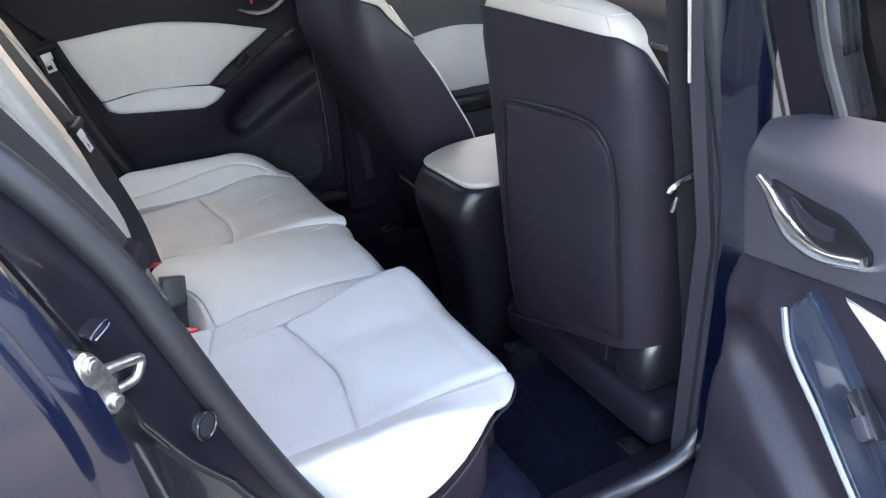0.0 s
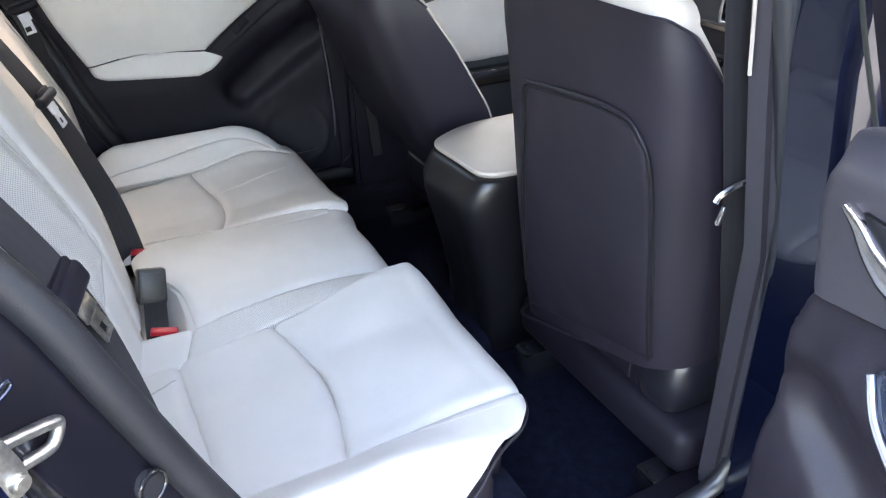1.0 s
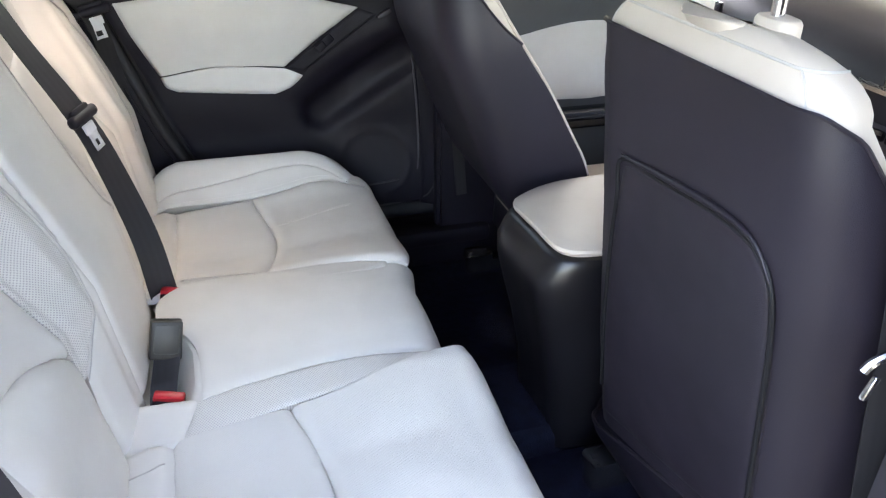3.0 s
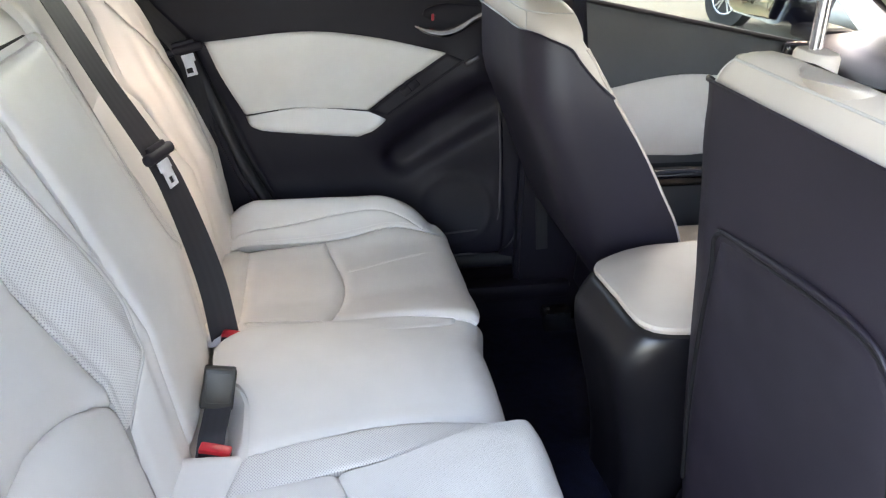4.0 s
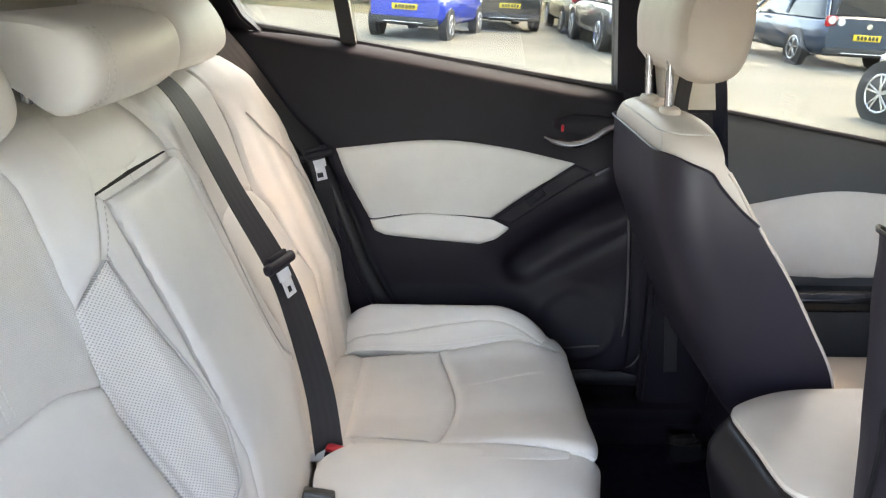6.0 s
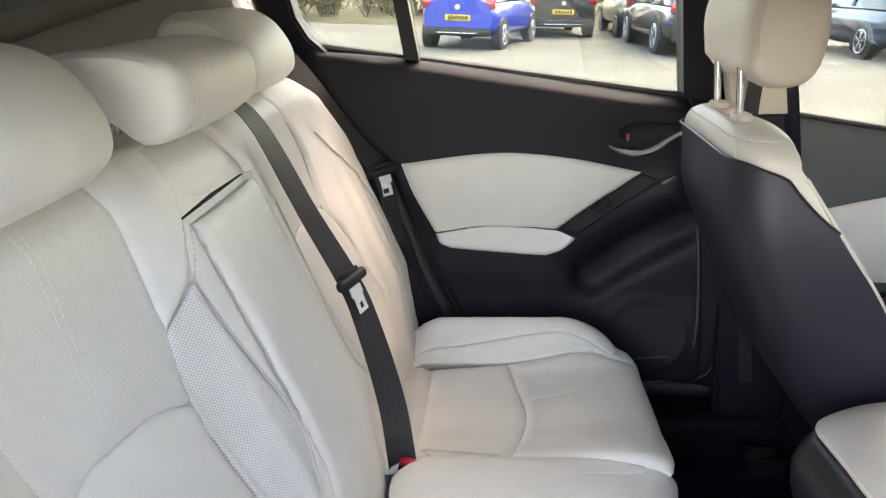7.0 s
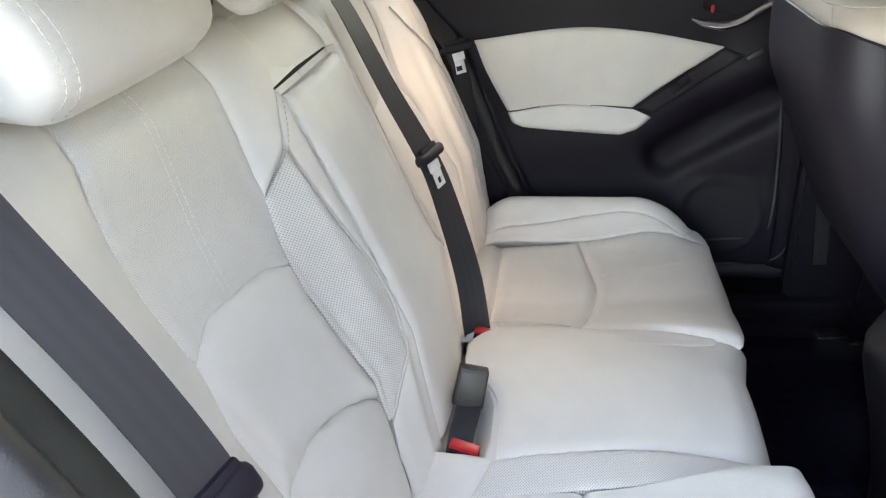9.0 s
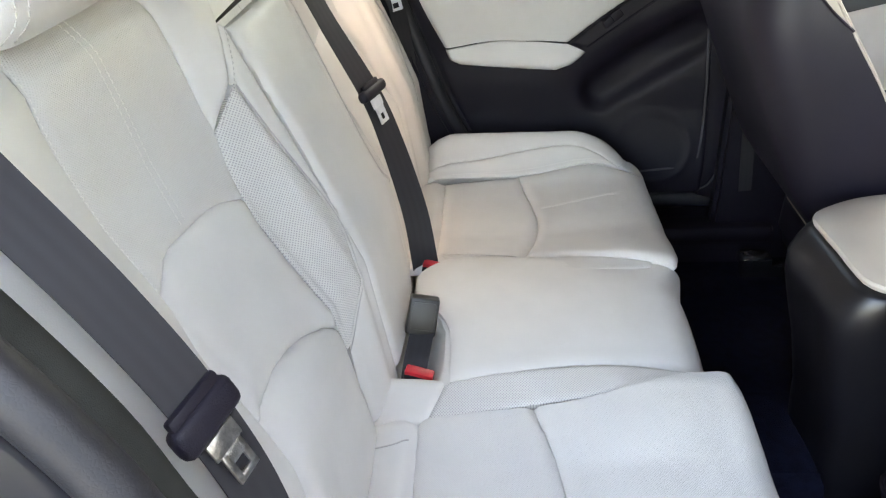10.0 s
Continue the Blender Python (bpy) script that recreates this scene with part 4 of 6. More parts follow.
def rear_door(near):
    d = thing("rear_door", "charcoal rear door trim with cream leather panel and armrest, " + ("standing open" if near else "closed"), "car door", "rear doors", at=(0.86, 0.75, 0.35))
    back = [(-0.085, 1.17), (0.038, 1.0), (0.10, 0.93), (0.15, 0.80), (0.20, 0.66), (0.26, 0.54), (0.33, 0.42)]

    def surf(x, z):
        zs = 1.058 + (0.70 - x) * 0.176
        y = 0.662 + 0.026 * np.clip((0.87 - z) / 0.12, 0, 1) + 0.058 * (1 - np.clip((zs - z) / 0.034, 0, 1)) ** 2 - 0.006 * np.exp(-((z - 0.70) / 0.08) ** 2) - 0.02 * np.clip((0.62 - z) / 0.15, 0, 1) - 0.02 * np.clip((x - 0.6) / 0.15, 0, 1) * np.clip((0.95 - z) / 0.1, 0, 1)
        def seg(ax, az, bx, bz):
            t = np.clip(((x - ax) * (bx - ax) + (z - az) * (bz - az)) / ((bx - ax) ** 2 + (bz - az) ** 2), 0, 1)
            return np.hypot(x - ax - t * (bx - ax), z - az - t * (bz - az))
        y = y - 0.011 * np.exp(-(seg(0.47, 0.735, 0.685, 0.875) / 0.03) ** 2)
        y = y + 0.030 / (1 + np.exp((seg(0.535, 0.665, 0.72, 0.79) - 0.04) / 0.0055))
        y = y - 0.003 * np.exp(-((np.hypot(x - 0.655, z - 0.53) - 0.085) / 0.008) ** 2)
        return np.stack([x, y, z], axis=1)

    IN = (0, -1, 0)
    part("shell", plate([(-0.085, 1.165), (0.80, 1.03), (0.85, 0.80), (0.87, 0.36), (0.36, 0.34), (0.26, 0.54), (0.10, 0.93)], "y", 0.745, 0.80, 0.01, curve=False), paint, d, "dark blue painted outer skin")
    if near:
        # lower panel, and over it a block that stands proud below the window
        # both lighter than the far door's plastic, putting open daylight into the colour
        part("trim", pad([(0.33, 0.40), (0.55, 0.40), (0.775, 0.42)], [(0.03, 1.03), (0.27, 1.018), (0.40, 1.005), (0.55, 0.965), (0.757, 0.908)], back[::-1][:-2] + [(0.03, 1.03)], [(0.775, 0.42), (0.785, 0.56), (0.785, 0.70), (0.774, 0.777), (0.757, 0.908)], surf, IN, 80, 80, r=0.010, drop=0.006, skirt=0.07), vinyl, d)
        cap_z = lambda x: 1.025 + (0.768 - x) * 0.095
        step_z = lambda x: min(0.903 + (0.753 - x) * 0.29, cap_z(x) - 0.055)
        sill_z = lambda x: float(np.interp(x, [-0.08, 0.727, 0.79, 0.812, 0.825], [1.205, 1.063, 1.042, 1.033, 1.016]))
        rings = []
        for t in np.concatenate([[-0.006, -0.003, 0.0, 0.006], np.linspace(0.016, 1, 40)]):
            k = 0.010 * (1 - math.sqrt(max(0.0, 1 - min(1.0, max(0.0, (0.016 - t) / 0.022)) ** 2)))
            at = lambda xe: xe + (-0.02 - xe) * t - 0.6 * k
            ring = []
            for xe, y, zf, lift in ((0.80, 0.715, step_z, 0.006), (0.757, 0.668, step_z, 0.003), (0.753, 0.655, step_z, 0.0), (0.754, 0.6505, step_z, 0.003), (0.756, 0.649, step_z, 0.012), (0.776, 0.6485, cap_z, -0.036), (0.774, 0.648, cap_z, -0.014), (0.770, 0.649, cap_z, -0.004), (0.771, 0.653, cap_z, 0.003), (0.778, 0.660, cap_z, 0.008), (0.790, 0.672, None, 0.4), (0.806, 0.688, None, 0.75), (0.820, 0.702, sill_z, 0.0), (0.825, 0.716, sill_z, -0.004)):
                x = at(xe)
                z = cap_z(x) + 0.008 + (sill_z(x) - cap_z(x) - 0.008) * lift if zf is None else zf(x) + lift
                ring.append((x, y + k, z - (0.4 * k if zf in (sill_z, None) else 0)))
            rings.append(ring)
        part("upper_trim", loft(rings), soft_plastic, d, "charcoal block under the window, greyed for its daylight")
    else:
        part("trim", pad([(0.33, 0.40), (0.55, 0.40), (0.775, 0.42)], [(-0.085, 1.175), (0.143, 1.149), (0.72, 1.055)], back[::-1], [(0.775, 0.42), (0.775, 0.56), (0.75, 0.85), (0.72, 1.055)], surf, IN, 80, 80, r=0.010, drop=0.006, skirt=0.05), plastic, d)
        part("front_edge_trim", pad([(0.77, 0.40), (0.845, 0.38)], [(0.725, 1.05), (0.80, 1.035)], [(0.78, 0.40), (0.78, 0.56), (0.755, 0.85), (0.725, 1.05)], [(0.845, 0.38), (0.85, 0.7), (0.80, 1.035)], lambda x, z: np.stack([x, 0.672 + 0.25 * np.clip(z - 0.9, 0, 0.12), z], axis=1), IN, 8, 30, r=0.01, drop=0.008, skirt=0.04), plastic, d)
    part("cream_panel", pad([(0.188, 0.776), (0.30, 0.792), (0.455, 0.780)], [(0.124, 0.933), (0.322, 0.953), (0.47, 0.95), (0.605, 0.936)] if near else [(0.124, 0.933), (0.322, 0.953), (0.47, 0.94), (0.623, 0.907)], [(0.188, 0.776), (0.15, 0.86), (0.124, 0.933)], [(0.455, 0.780), (0.485, 0.85), (0.53, 0.905), (0.605, 0.936)] if near else [(0.455, 0.780), (0.53, 0.84), (0.623, 0.907)], lambda x, z: surf(x, z) + np.array((0, -0.006, 0)), IN, 34, 24, r=0.008, drop=0.006, puff=0.004, flat=() if near else ("b",)), leather, d, "smooth cream leather inlay")
    part("armrest", pad([(0.222, 0.741), (0.32, 0.731), (0.43, 0.722)], [(0.19, 0.774), (0.30, 0.789), (0.365, 0.786), (0.44, 0.782), (0.491, 0.765)], [(0.222, 0.741), (0.20, 0.752), (0.19, 0.774)], [(0.43, 0.722), (0.465, 0.74), (0.491, 0.765)], lambda x, z: surf(x, z) + np.stack([0 * x, (-0.004 if near else -0.0095) - 0.35 * np.clip(0.785 - z, 0, 0.035), 0 * x], axis=1), IN, 36, 14, r=0.012, drop=0.010, skirt=0.03, flat=() if near else ("t",)), leather, d, "cream leather armrest pad")
    b_in = [(0.458, 0.776), (0.505, 0.83), (0.556, 0.873), (0.596, 0.90), (0.637, 0.924)] if near else [(0.458, 0.776), (0.54, 0.84), (0.625, 0.905)]
    b_out = [(0.497, 0.750), (0.537, 0.780), (0.583, 0.820), (0.63, 0.864), (0.655, 0.897)] if near else [(0.497, 0.770), (0.57, 0.825), (0.66, 0.893)]
    # reflected sky put into the near panel's and edge's blue; far ones plain
    bez = part("switch_bezel", pad([b_in[0], b_out[0]], [b_in[-1], b_out[-1]], b_in, b_out, lambda x, z: surf(x, z) + np.array((0, -0.011 if near else -0.004, 0)), IN, 10, 24, r=0.004, drop=0.003, skirt=0.02), gloss_sky if near else plastic, d, "glossy dark switch panel")
    u = Matrix.Rotation(-math.atan2(0.13, 0.165), 3, "Y")
    p = surf(np.array([0.540 if near else 0.545]), np.array([0.858 if near else 0.832]))[0] - np.array((0, 0.007 if near else 0, 0))
    sw = part("window_switch", rbox((p[0], p[1] - 0.004, p[2]), (0.045, 0.012, 0.02), 0.003, u), gloss_black if near else plastic, bez)
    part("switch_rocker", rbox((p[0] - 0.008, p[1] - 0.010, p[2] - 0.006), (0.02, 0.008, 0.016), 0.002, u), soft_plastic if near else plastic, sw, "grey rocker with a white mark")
    part("bezel_edge", tube([tuple(surf(np.array([x]), np.array([z]))[0] + np.array((0, -0.013 if near else -0.006, 0))) for x, z in b_out], 0.0035 if near else 0.0025, n=8), bezel_sky if near else plastic, d)
    if not near:
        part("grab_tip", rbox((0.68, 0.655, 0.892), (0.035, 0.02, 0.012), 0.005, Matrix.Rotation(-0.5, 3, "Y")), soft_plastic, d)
    # inner handle in its cup
    # near cup is a flat pad, the recess's shade put into its colour
    part("handle_cup", pad([(0.578, 0.980), (0.63, 0.970), (0.66, 0.970)], [(0.575, 0.998), (0.613, 1.010), (0.65, 1.008), (0.715, 1.005)], [(0.578, 0.980), (0.572, 0.988), (0.575, 0.998)], [(0.66, 0.970), (0.69, 0.982), (0.715, 1.005)], lambda x, z: np.stack([x, 0.6465 + 0 * x, z], axis=1) if near else surf(x, z) + np.array((0, -0.002, 0)), IN, 14, 10, r=0.02, drop=-0.003), recess_shade_mat if near else plastic, d)
    if near:
        part("handle", band([(0.732, 1.002), (0.713, 0.993), (0.690, 0.978), (0.660, 0.969), (0.620, 0.971), (0.574, 0.987)], [0.003, 0.0085, 0.0115, 0.0085, 0.0065, 0.0060], 0.645, 0.014), chrome, d, "satin chrome pull handle")
        part("handle_paddle", band([(0.682, 1.000), (0.662, 0.990), (0.640, 0.987), (0.618, 0.992)], [0.003, 0.006, 0.008, 0.006], 0.646, 0.004), vinyl, d, "grey release paddle in the cup")
    else:
        part("handle", tube([(0.558, 0.664, 0.962), (0.58, 0.652, 0.955), (0.615, 0.646, 0.951), (0.645, 0.646, 0.960), (0.675, 0.648, 0.978), (0.71, 0.652, 0.995), (0.745, 0.66, 1.004)], [0.006, 0.011, 0.013, 0.013, 0.012, 0.010, 0.004], n=12, squash=0.7), chrome, d, "satin chrome pull handle")
    if not near:
        # dark tube drawn for the shade in the crease above the armrest
        part("crease_shade", tube([tuple(surf(np.array([x]), np.array([z]))[0] + np.array((0, -0.0098, 0))) for x, z in ((0.365, 0.788), (0.40, 0.786), (0.455, 0.780))], [0.0004, 0.0016, 0.0022], n=6, steps=20), recess_shade_mat, d)
        part("lock_tab", rbox((0.592, 0.656, 0.982), (0.006, 0.006, 0.014), 0.002), red, d, "red lock tab")
    if not near:
        # thin paler bars standing in for the highlights along the trim's edges
        part("edge_glint", tube([(0.737, 0.652, 0.864), (0.749, 0.652, 0.76), (0.759, 0.654, 0.65), (0.763, 0.655, 0.54), (0.755, 0.656, 0.496), (0.729, 0.656, 0.484), (0.60, 0.656, 0.472)], 0.003, n=6, steps=60), glint_mat, d)
        part("edge_glint", tube([(0.814, 0.655, 0.475), (0.785, 0.655, 0.43), (0.72, 0.656, 0.419), (0.62, 0.656, 0.412)], 0.0028, n=6, steps=40), glint_mat, d)
    # window frame and panes
    f0, k0 = (0.700, 0.30) if near else (0.69, 0.22)
    part("window_frame", lean(join(
        plate([(0.716, 1.055), (0.798, 1.030), (0.822, 1.15), (0.828, 1.36), (0.752, 1.36), (0.745, 1.15)] if near else [(0.705, 1.055), (0.80, 1.035), (0.755, 1.36), (0.665, 1.36)], "y", f0, 0.75, 0.006, curve=False),
        plate([(-0.02, 1.165), (-0.10, 1.172), (-0.17, 1.33), (-0.085, 1.33), (-0.070, 1.235), (-0.050, 1.195)], "y", f0, 0.75, 0.006, curve=False),
        plate([(-0.10, 1.29), (0.3, 1.345), (0.73, 1.335), (0.73, 1.385), (0.3, 1.395), (-0.13, 1.335)], "y", f0, 0.75, 0.006, curve=False)), k0), plastic, d)
    if near:
        part("frame_bead", tube([(x, 0.701 - k0 * (z - 1.06), z) for x, z in ((0.806, 1.03), (0.829, 1.15), (0.834, 1.34))], 0.0022, n=8), seal_lip, d, "thin grey edge of the frame")
        part("glass_run", tube([(x, 0.702 - k0 * (z - 1.06), z) for x, z in ((0.712, 1.06), (0.738, 1.15), (0.744, 1.34))], 0.006, n=8), rubber, d)
    part("divider_bar", lean(plate([(0.140, 1.146), (0.170, 1.141), (0.145, 1.34), (0.117, 1.34)], "y", 0.70, 0.735, 0.004, curve=False), k0), rubber, d)
    part("sill_seal", tube([(-0.085, 0.708, 1.180), (0.15, 0.708, 1.143), (0.72, 0.708, 1.052)], 0.009, n=8), rubber, d)
    for o in ((0.165, 1.14), (0.73, 1.05), (0.75, 1.35), (0.14, 1.35)), ((-0.07, 1.18), (0.145, 1.14), (0.12, 1.34), (-0.11, 1.31)):
        g = part("window_pane", lean(plate(o, "y", 0.722, 0.726, curve=False), k0), glass, d)
        g.visible_shadow = False
    return d


rear_door(False)
XF.append(Matrix.Translation((-0.199, -1.334, 0)) @ Matrix.Rotation(radians(70), 4, "Z") @ MIRROR)
rear_door(True)
XF.pop()

# ---- front seats ----
ZR, XR = [0.40, 0.46, 0.63, 0.84, 0.98, 1.06, 1.12], [0.835, 0.822, 0.797, 0.772, 0.750, 0.742, 0.742]
ZF, XFR = [0.40, 0.60, 0.745, 0.885, 0.94, 0.984, 1.02, 1.06, 1.12], [1.06, 1.07, 1.03, 0.945, 0.908, 0.876, 0.856, 0.828, 0.812]
XFD = [1.06, 1.07, 1.03, 0.905, 0.866, 0.832, 0.812, 0.790, 0.780]
SC = 0.38


def seat_section(z, hw, xr, xf, grow=0.0):
    """One level of the backrest: side, rounded rear corner, rear, corner, side (21 points), then the padded front (11)."""
    r = min(0.07, (xf - xr) * 0.75)
    xr, hw, p = xr - grow, hw + grow, []
    for k in range(4):
        p.append((xf + (xr + r - xf) * k / 4, SC - hw))
    for k in range(5):
        a = math.pi / 2 * k / 4
        p.append((xr + r - r * math.sin(a), SC - hw + r - r * math.cos(a)))
    for k in range(1, 4):
        p.append((xr, SC + (hw - r) * (-1 + k / 2)))
    for k in range(5):
        a = math.pi / 2 * k / 4
        p.append((xr + r - r * math.cos(a), SC + hw - r + r * math.sin(a)))
    for k in range(1, 5):
        p.append((xr + r + (xf - xr - r) * k / 4, SC + hw))
    for k in range(1, 12):
        t = k / 12
        p.append((xf + 0.02 * math.sin(math.pi * t) ** 0.4 - 0.055 * math.sin(math.pi * t) ** 2, SC + hw * (1 - 2 * t)))
    return [(x, y, z) for x, y in p]


def front_seat(dx, dz, rest, label):
    seat = thing("front_seat", label, "car seat", "front seats", at=(1.0, SC, 0.25))
    XF.append(XF[-1] @ Matrix.Translation((0, 0, dz)))
    rake = 1.0 if dx else 0.0
    front = XFR if dx else XFD
    sh = lambda rings: [[(p[0] + dx, p[1], p[2]) for p in r] for r in rings]
    f = lambda z: (np.interp(z, [0.40, 0.6, 0.88, 0.97, 1.03, 1.06], [0.20, 0.212, 0.215, 0.213, 0.204, 0.192] if dx else [0.20, 0.210, 0.210, 0.205, 0.192, 0.180]), min(np.interp(z, ZR, XR) + rake * np.interp(z, [0.40, 0.50, 0.57, 0.664, 0.795, 0.95], [0.26, 0.20, 0.15, 0.09, 0.045, 0.0]), np.interp(z, ZF, front) - 0.05), np.interp(z, ZF, front))
    # the driver's shell ends higher towards the door
    bot = lambda y: 0.42 if dx else 0.43 + (y - 0.20) * 0.33
    core = [[(a, b, max(z, bot(b) + 0.004)) for a, b, z in seat_section(z, *f(z))] for z in np.linspace(0.42, 1.06, 22)]
    for k in range(1, 9):
        a = math.pi / 2 * k / 8
        hw, xr, xf = f(1.06)
        core.append(seat_section(1.06 + 0.052 * math.sin(a), hw * (0.30 + 0.70 * math.cos(a) ** 0.75), xr + 0.022 * (1 - math.cos(a)), xf - 0.03 * (1 - math.cos(a))))
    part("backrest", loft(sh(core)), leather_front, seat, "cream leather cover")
    # shell over the sides and rear, its rim dipping at the outer corners
    top = lambda i: 1.071 - 0.19 * max(0.0, abs(i - 10) / 10 - 0.35) ** 1.6
    rings = []
    for k in range(26):
        ring = []
        for i in range(21):
            z0 = bot(seat_section(0.5, *f(0.5))[i][1])
            z = z0 + (top(i) - z0) * k / 25
            ring.append(seat_section(z, *f(z), grow=0.003)[i])
        rings.append(ring)
    back = part("back_shell", loft(sh(rings), cap=False, closed=False), vinyl, seat, "charcoal vinyl back shell")
    rear = lambda y, z: np.stack([np.interp(z, ZR, XR) - 0.0035 + dx + 0 * y, y, z], axis=1)
    if dx == 0:
        rim = [(0.226, 0.52), (0.232, 0.66), (0.242, 0.78), (0.256, 0.868), (0.268, 0.916), (0.365, 0.928), (0.456, 0.936), (0.510, 0.930), (0.538, 0.900), (0.548, 0.836), (0.553, 0.72), (0.557, 0.60), (0.557, 0.57)]
        part("map_pocket", pad([(0.225, 0.462), (0.557, 0.568)], [(0.269, 0.914), (0.365, 0.927), (0.456, 0.934), (0.508, 0.929)], [(0.225, 0.462), (0.226, 0.52), (0.232, 0.66), (0.242, 0.78), (0.256, 0.868), (0.269, 0.914)], [(0.557, 0.568), (0.556, 0.62), (0.552, 0.76), (0.546, 0.85), (0.536, 0.898), (0.508, 0.929)], rear, (-1, 0, 0), 34, 44, r=0.012, drop=0.007, puff=0.005, skirt=0.003), vinyl, back)
        # dark tube in place of the shade in the pocket's recessed seam
        part("pocket_shade_line", tube([tuple(p) for p in rear(*spline(rim, 60).T)], 0.0030, n=8, steps=140), recess_shade_mat, back, "dark line for the shade round the pocket")
        part("pocket_lip", tube([tuple(p + np.array((-0.003, 0, 0.006))) for p in rear(*spline(rim[4:9], 30).T)], [0.001, 0.003, 0.004, 0.004, 0.003, 0.001], n=10, steps=60), vinyl, back)
    part("piping", tube([(seat_section(top(i), *f(top(i)), grow=0.004)[i][0] + dx, seat_section(top(i), *f(top(i)), grow=0.004)[i][1], top(i)) for i in range(21)], 0.0022, n=6, steps=80), vinyl, seat)
    part("piping", tube([(np.interp(z, ZF, front) + dx, SC - f(z)[0] - 0.001, z) for z in np.linspace(0.5, 1.05, 8)], 0.003, n=6, steps=50), leather_front, seat)
    if dx == 0:
        edge = [(seat_section(0.5, *f(0.5), grow=0.003)[i][0], seat_section(0.5, *f(0.5), grow=0.003)[i][1]) for i in range(21)]
        part("shell_hem", tube([(np.interp(bot(b), [0.42, 0.56], [a - 0.006, a + 0.004]) if 5 < i < 15 else a, b, bot(b)) for i, (a, b) in enumerate(edge)], 0.003, n=8, steps=90), vinyl, back)
        part("rear_cover", loft([[(0.945 + a, SC - 0.03 + b, z) for a, b in superring(0, 0, 0.07 * g, 0.185 * g, 5, 32)] for z, g in ((0.33, 0.92), (0.36, 1.0), (0.46, 1.0), (0.50, 0.9))]), plastic, seat)
        cover = part("recliner_cover", loft([[(0.925 + a + 0.25 * (z - 0.45), 0.525 + b, z) for a, b in superring(0, 0, 0.085 * g, 0.060 * g, 3.2, 36)] for z, g in ((0.425, 0.55), (0.44, 0.75), (0.47, 0.92), (0.50, 1.0), (0.53, 0.98), (0.56, 0.86), (0.575, 0.6))]), satin_cover, seat, "satin grey recliner cover")
        part("cover_joint", tube([(0.862, 0.480, 0.545), (0.846, 0.483, 0.50), (0.840, 0.488, 0.47)], 0.0018, n=6), recess_shade_mat, cover)
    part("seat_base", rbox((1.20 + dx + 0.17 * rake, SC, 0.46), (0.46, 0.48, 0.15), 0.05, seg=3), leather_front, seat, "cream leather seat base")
    part("side_shield", rbox((1.10 + dx + 0.19 * rake, SC, 0.385), (0.5, 0.47, 0.09), 0.025, seg=3), plastic, seat)
    for y in (0.20, 0.57):
        rail = part("seat_rail", join(rbox((1.06 + dx + 0.12 * rake, y, 0.285), (0.46, 0.035, 0.05), 0.006), rbox((0.86 + dx + 0.12 * rake, y, 0.315), (0.07, 0.05, 0.03), 0.008)), gloss_black, seat)
        part("bolt", cyl((0.842 + dx + 0.12 * rake, y, 0.325), (0.832 + dx + 0.12 * rake, y, 0.325), 0.009, n=6), gloss_black, rail)
    for y in (SC + 0.062, SC - 0.062):
        part("headrest_post", cyl((0.780 + dx, y, 1.07), (0.770 + dx, y, 1.20 + rest), 0.0062, n=14), chrome, seat, "chrome post")
        part("post_guide", loft([[(0.780 + dx + a, y + b, z) for a, b in superring(0, 0, 0.013 * g, 0.021 * g, 2.6, 24)] for z, g in ((1.095, 1.15), (1.116, 1.12), (1.1195, 1.0), (1.121, 0.7))]), leather_front, seat)
    crest = [(p[0] + dx, p[1], p[2]) for p in core[25][:21]]
    part("crest_seam", tube(crest, 0.0014, n=6, steps=100), thread_grey, seat)
    for i in (7, 13):
        part("band_seam", tube([(core[k][i][0] + dx, core[k][i][1], core[k][i][2]) for k in (21, 22, 23, 24, 25)], 0.0010, n=6, steps=16), thread_grey, seat)
    prof = [(0.757, 1.172), (0.752, 1.24), (0.773, 1.30), (0.815, 1.325), (0.858, 1.30), (0.873, 1.23), (0.863, 1.165), (0.833, 1.142), (0.785, 1.145)]
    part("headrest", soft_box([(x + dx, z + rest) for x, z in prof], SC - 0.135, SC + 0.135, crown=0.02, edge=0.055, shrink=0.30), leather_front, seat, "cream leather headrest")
    XF.pop()
    return seat


front_seat(-0.076, -0.035, 0.020, "front passenger seat, charcoal shell and cream leather shoulders")
XF.append(MIRROR)
front_seat(0.0, 0.0, 0.05, "driver seat with charcoal back shell and cream leather shoulders")
XF.pop()

# ---- centre console ----
console = thing("centre_console", "charcoal centre console with padded cream leather lid", "console", at=(0.95, 0, 0.3))
LID = [(0.762, -0.04), (0.758, 0.020), (0.758, 0.048), (0.776, 0.072), (0.845, 0.106), (0.93, 0.118), (1.15, 0.118), (1.18, 0.09), (1.18, -0.12), (1.15, -0.142), (0.93, -0.142), (0.84, -0.140), (0.79, -0.132), (0.768, -0.112), (0.763, -0.08)]
lid_o = spline(LID + [LID[0]], 96)[:-1]
lc = np.array((0.97, -0.012))


def console_ring(g, z, bulge=0.0):
    """The lid's outline, grown by g, its rear end drawn out by bulge."""
    out = []
    for p in lid_o:
        w = min(1.0, max(0.0, (0.90 - p[0]) / 0.13))
        out.append((lc[0] + (p[0] - lc[0]) * (1 + g / 0.2) - bulge * w * w, lc[1] + (p[1] - lc[1]) * (1 + g / 0.13), z))
    return out


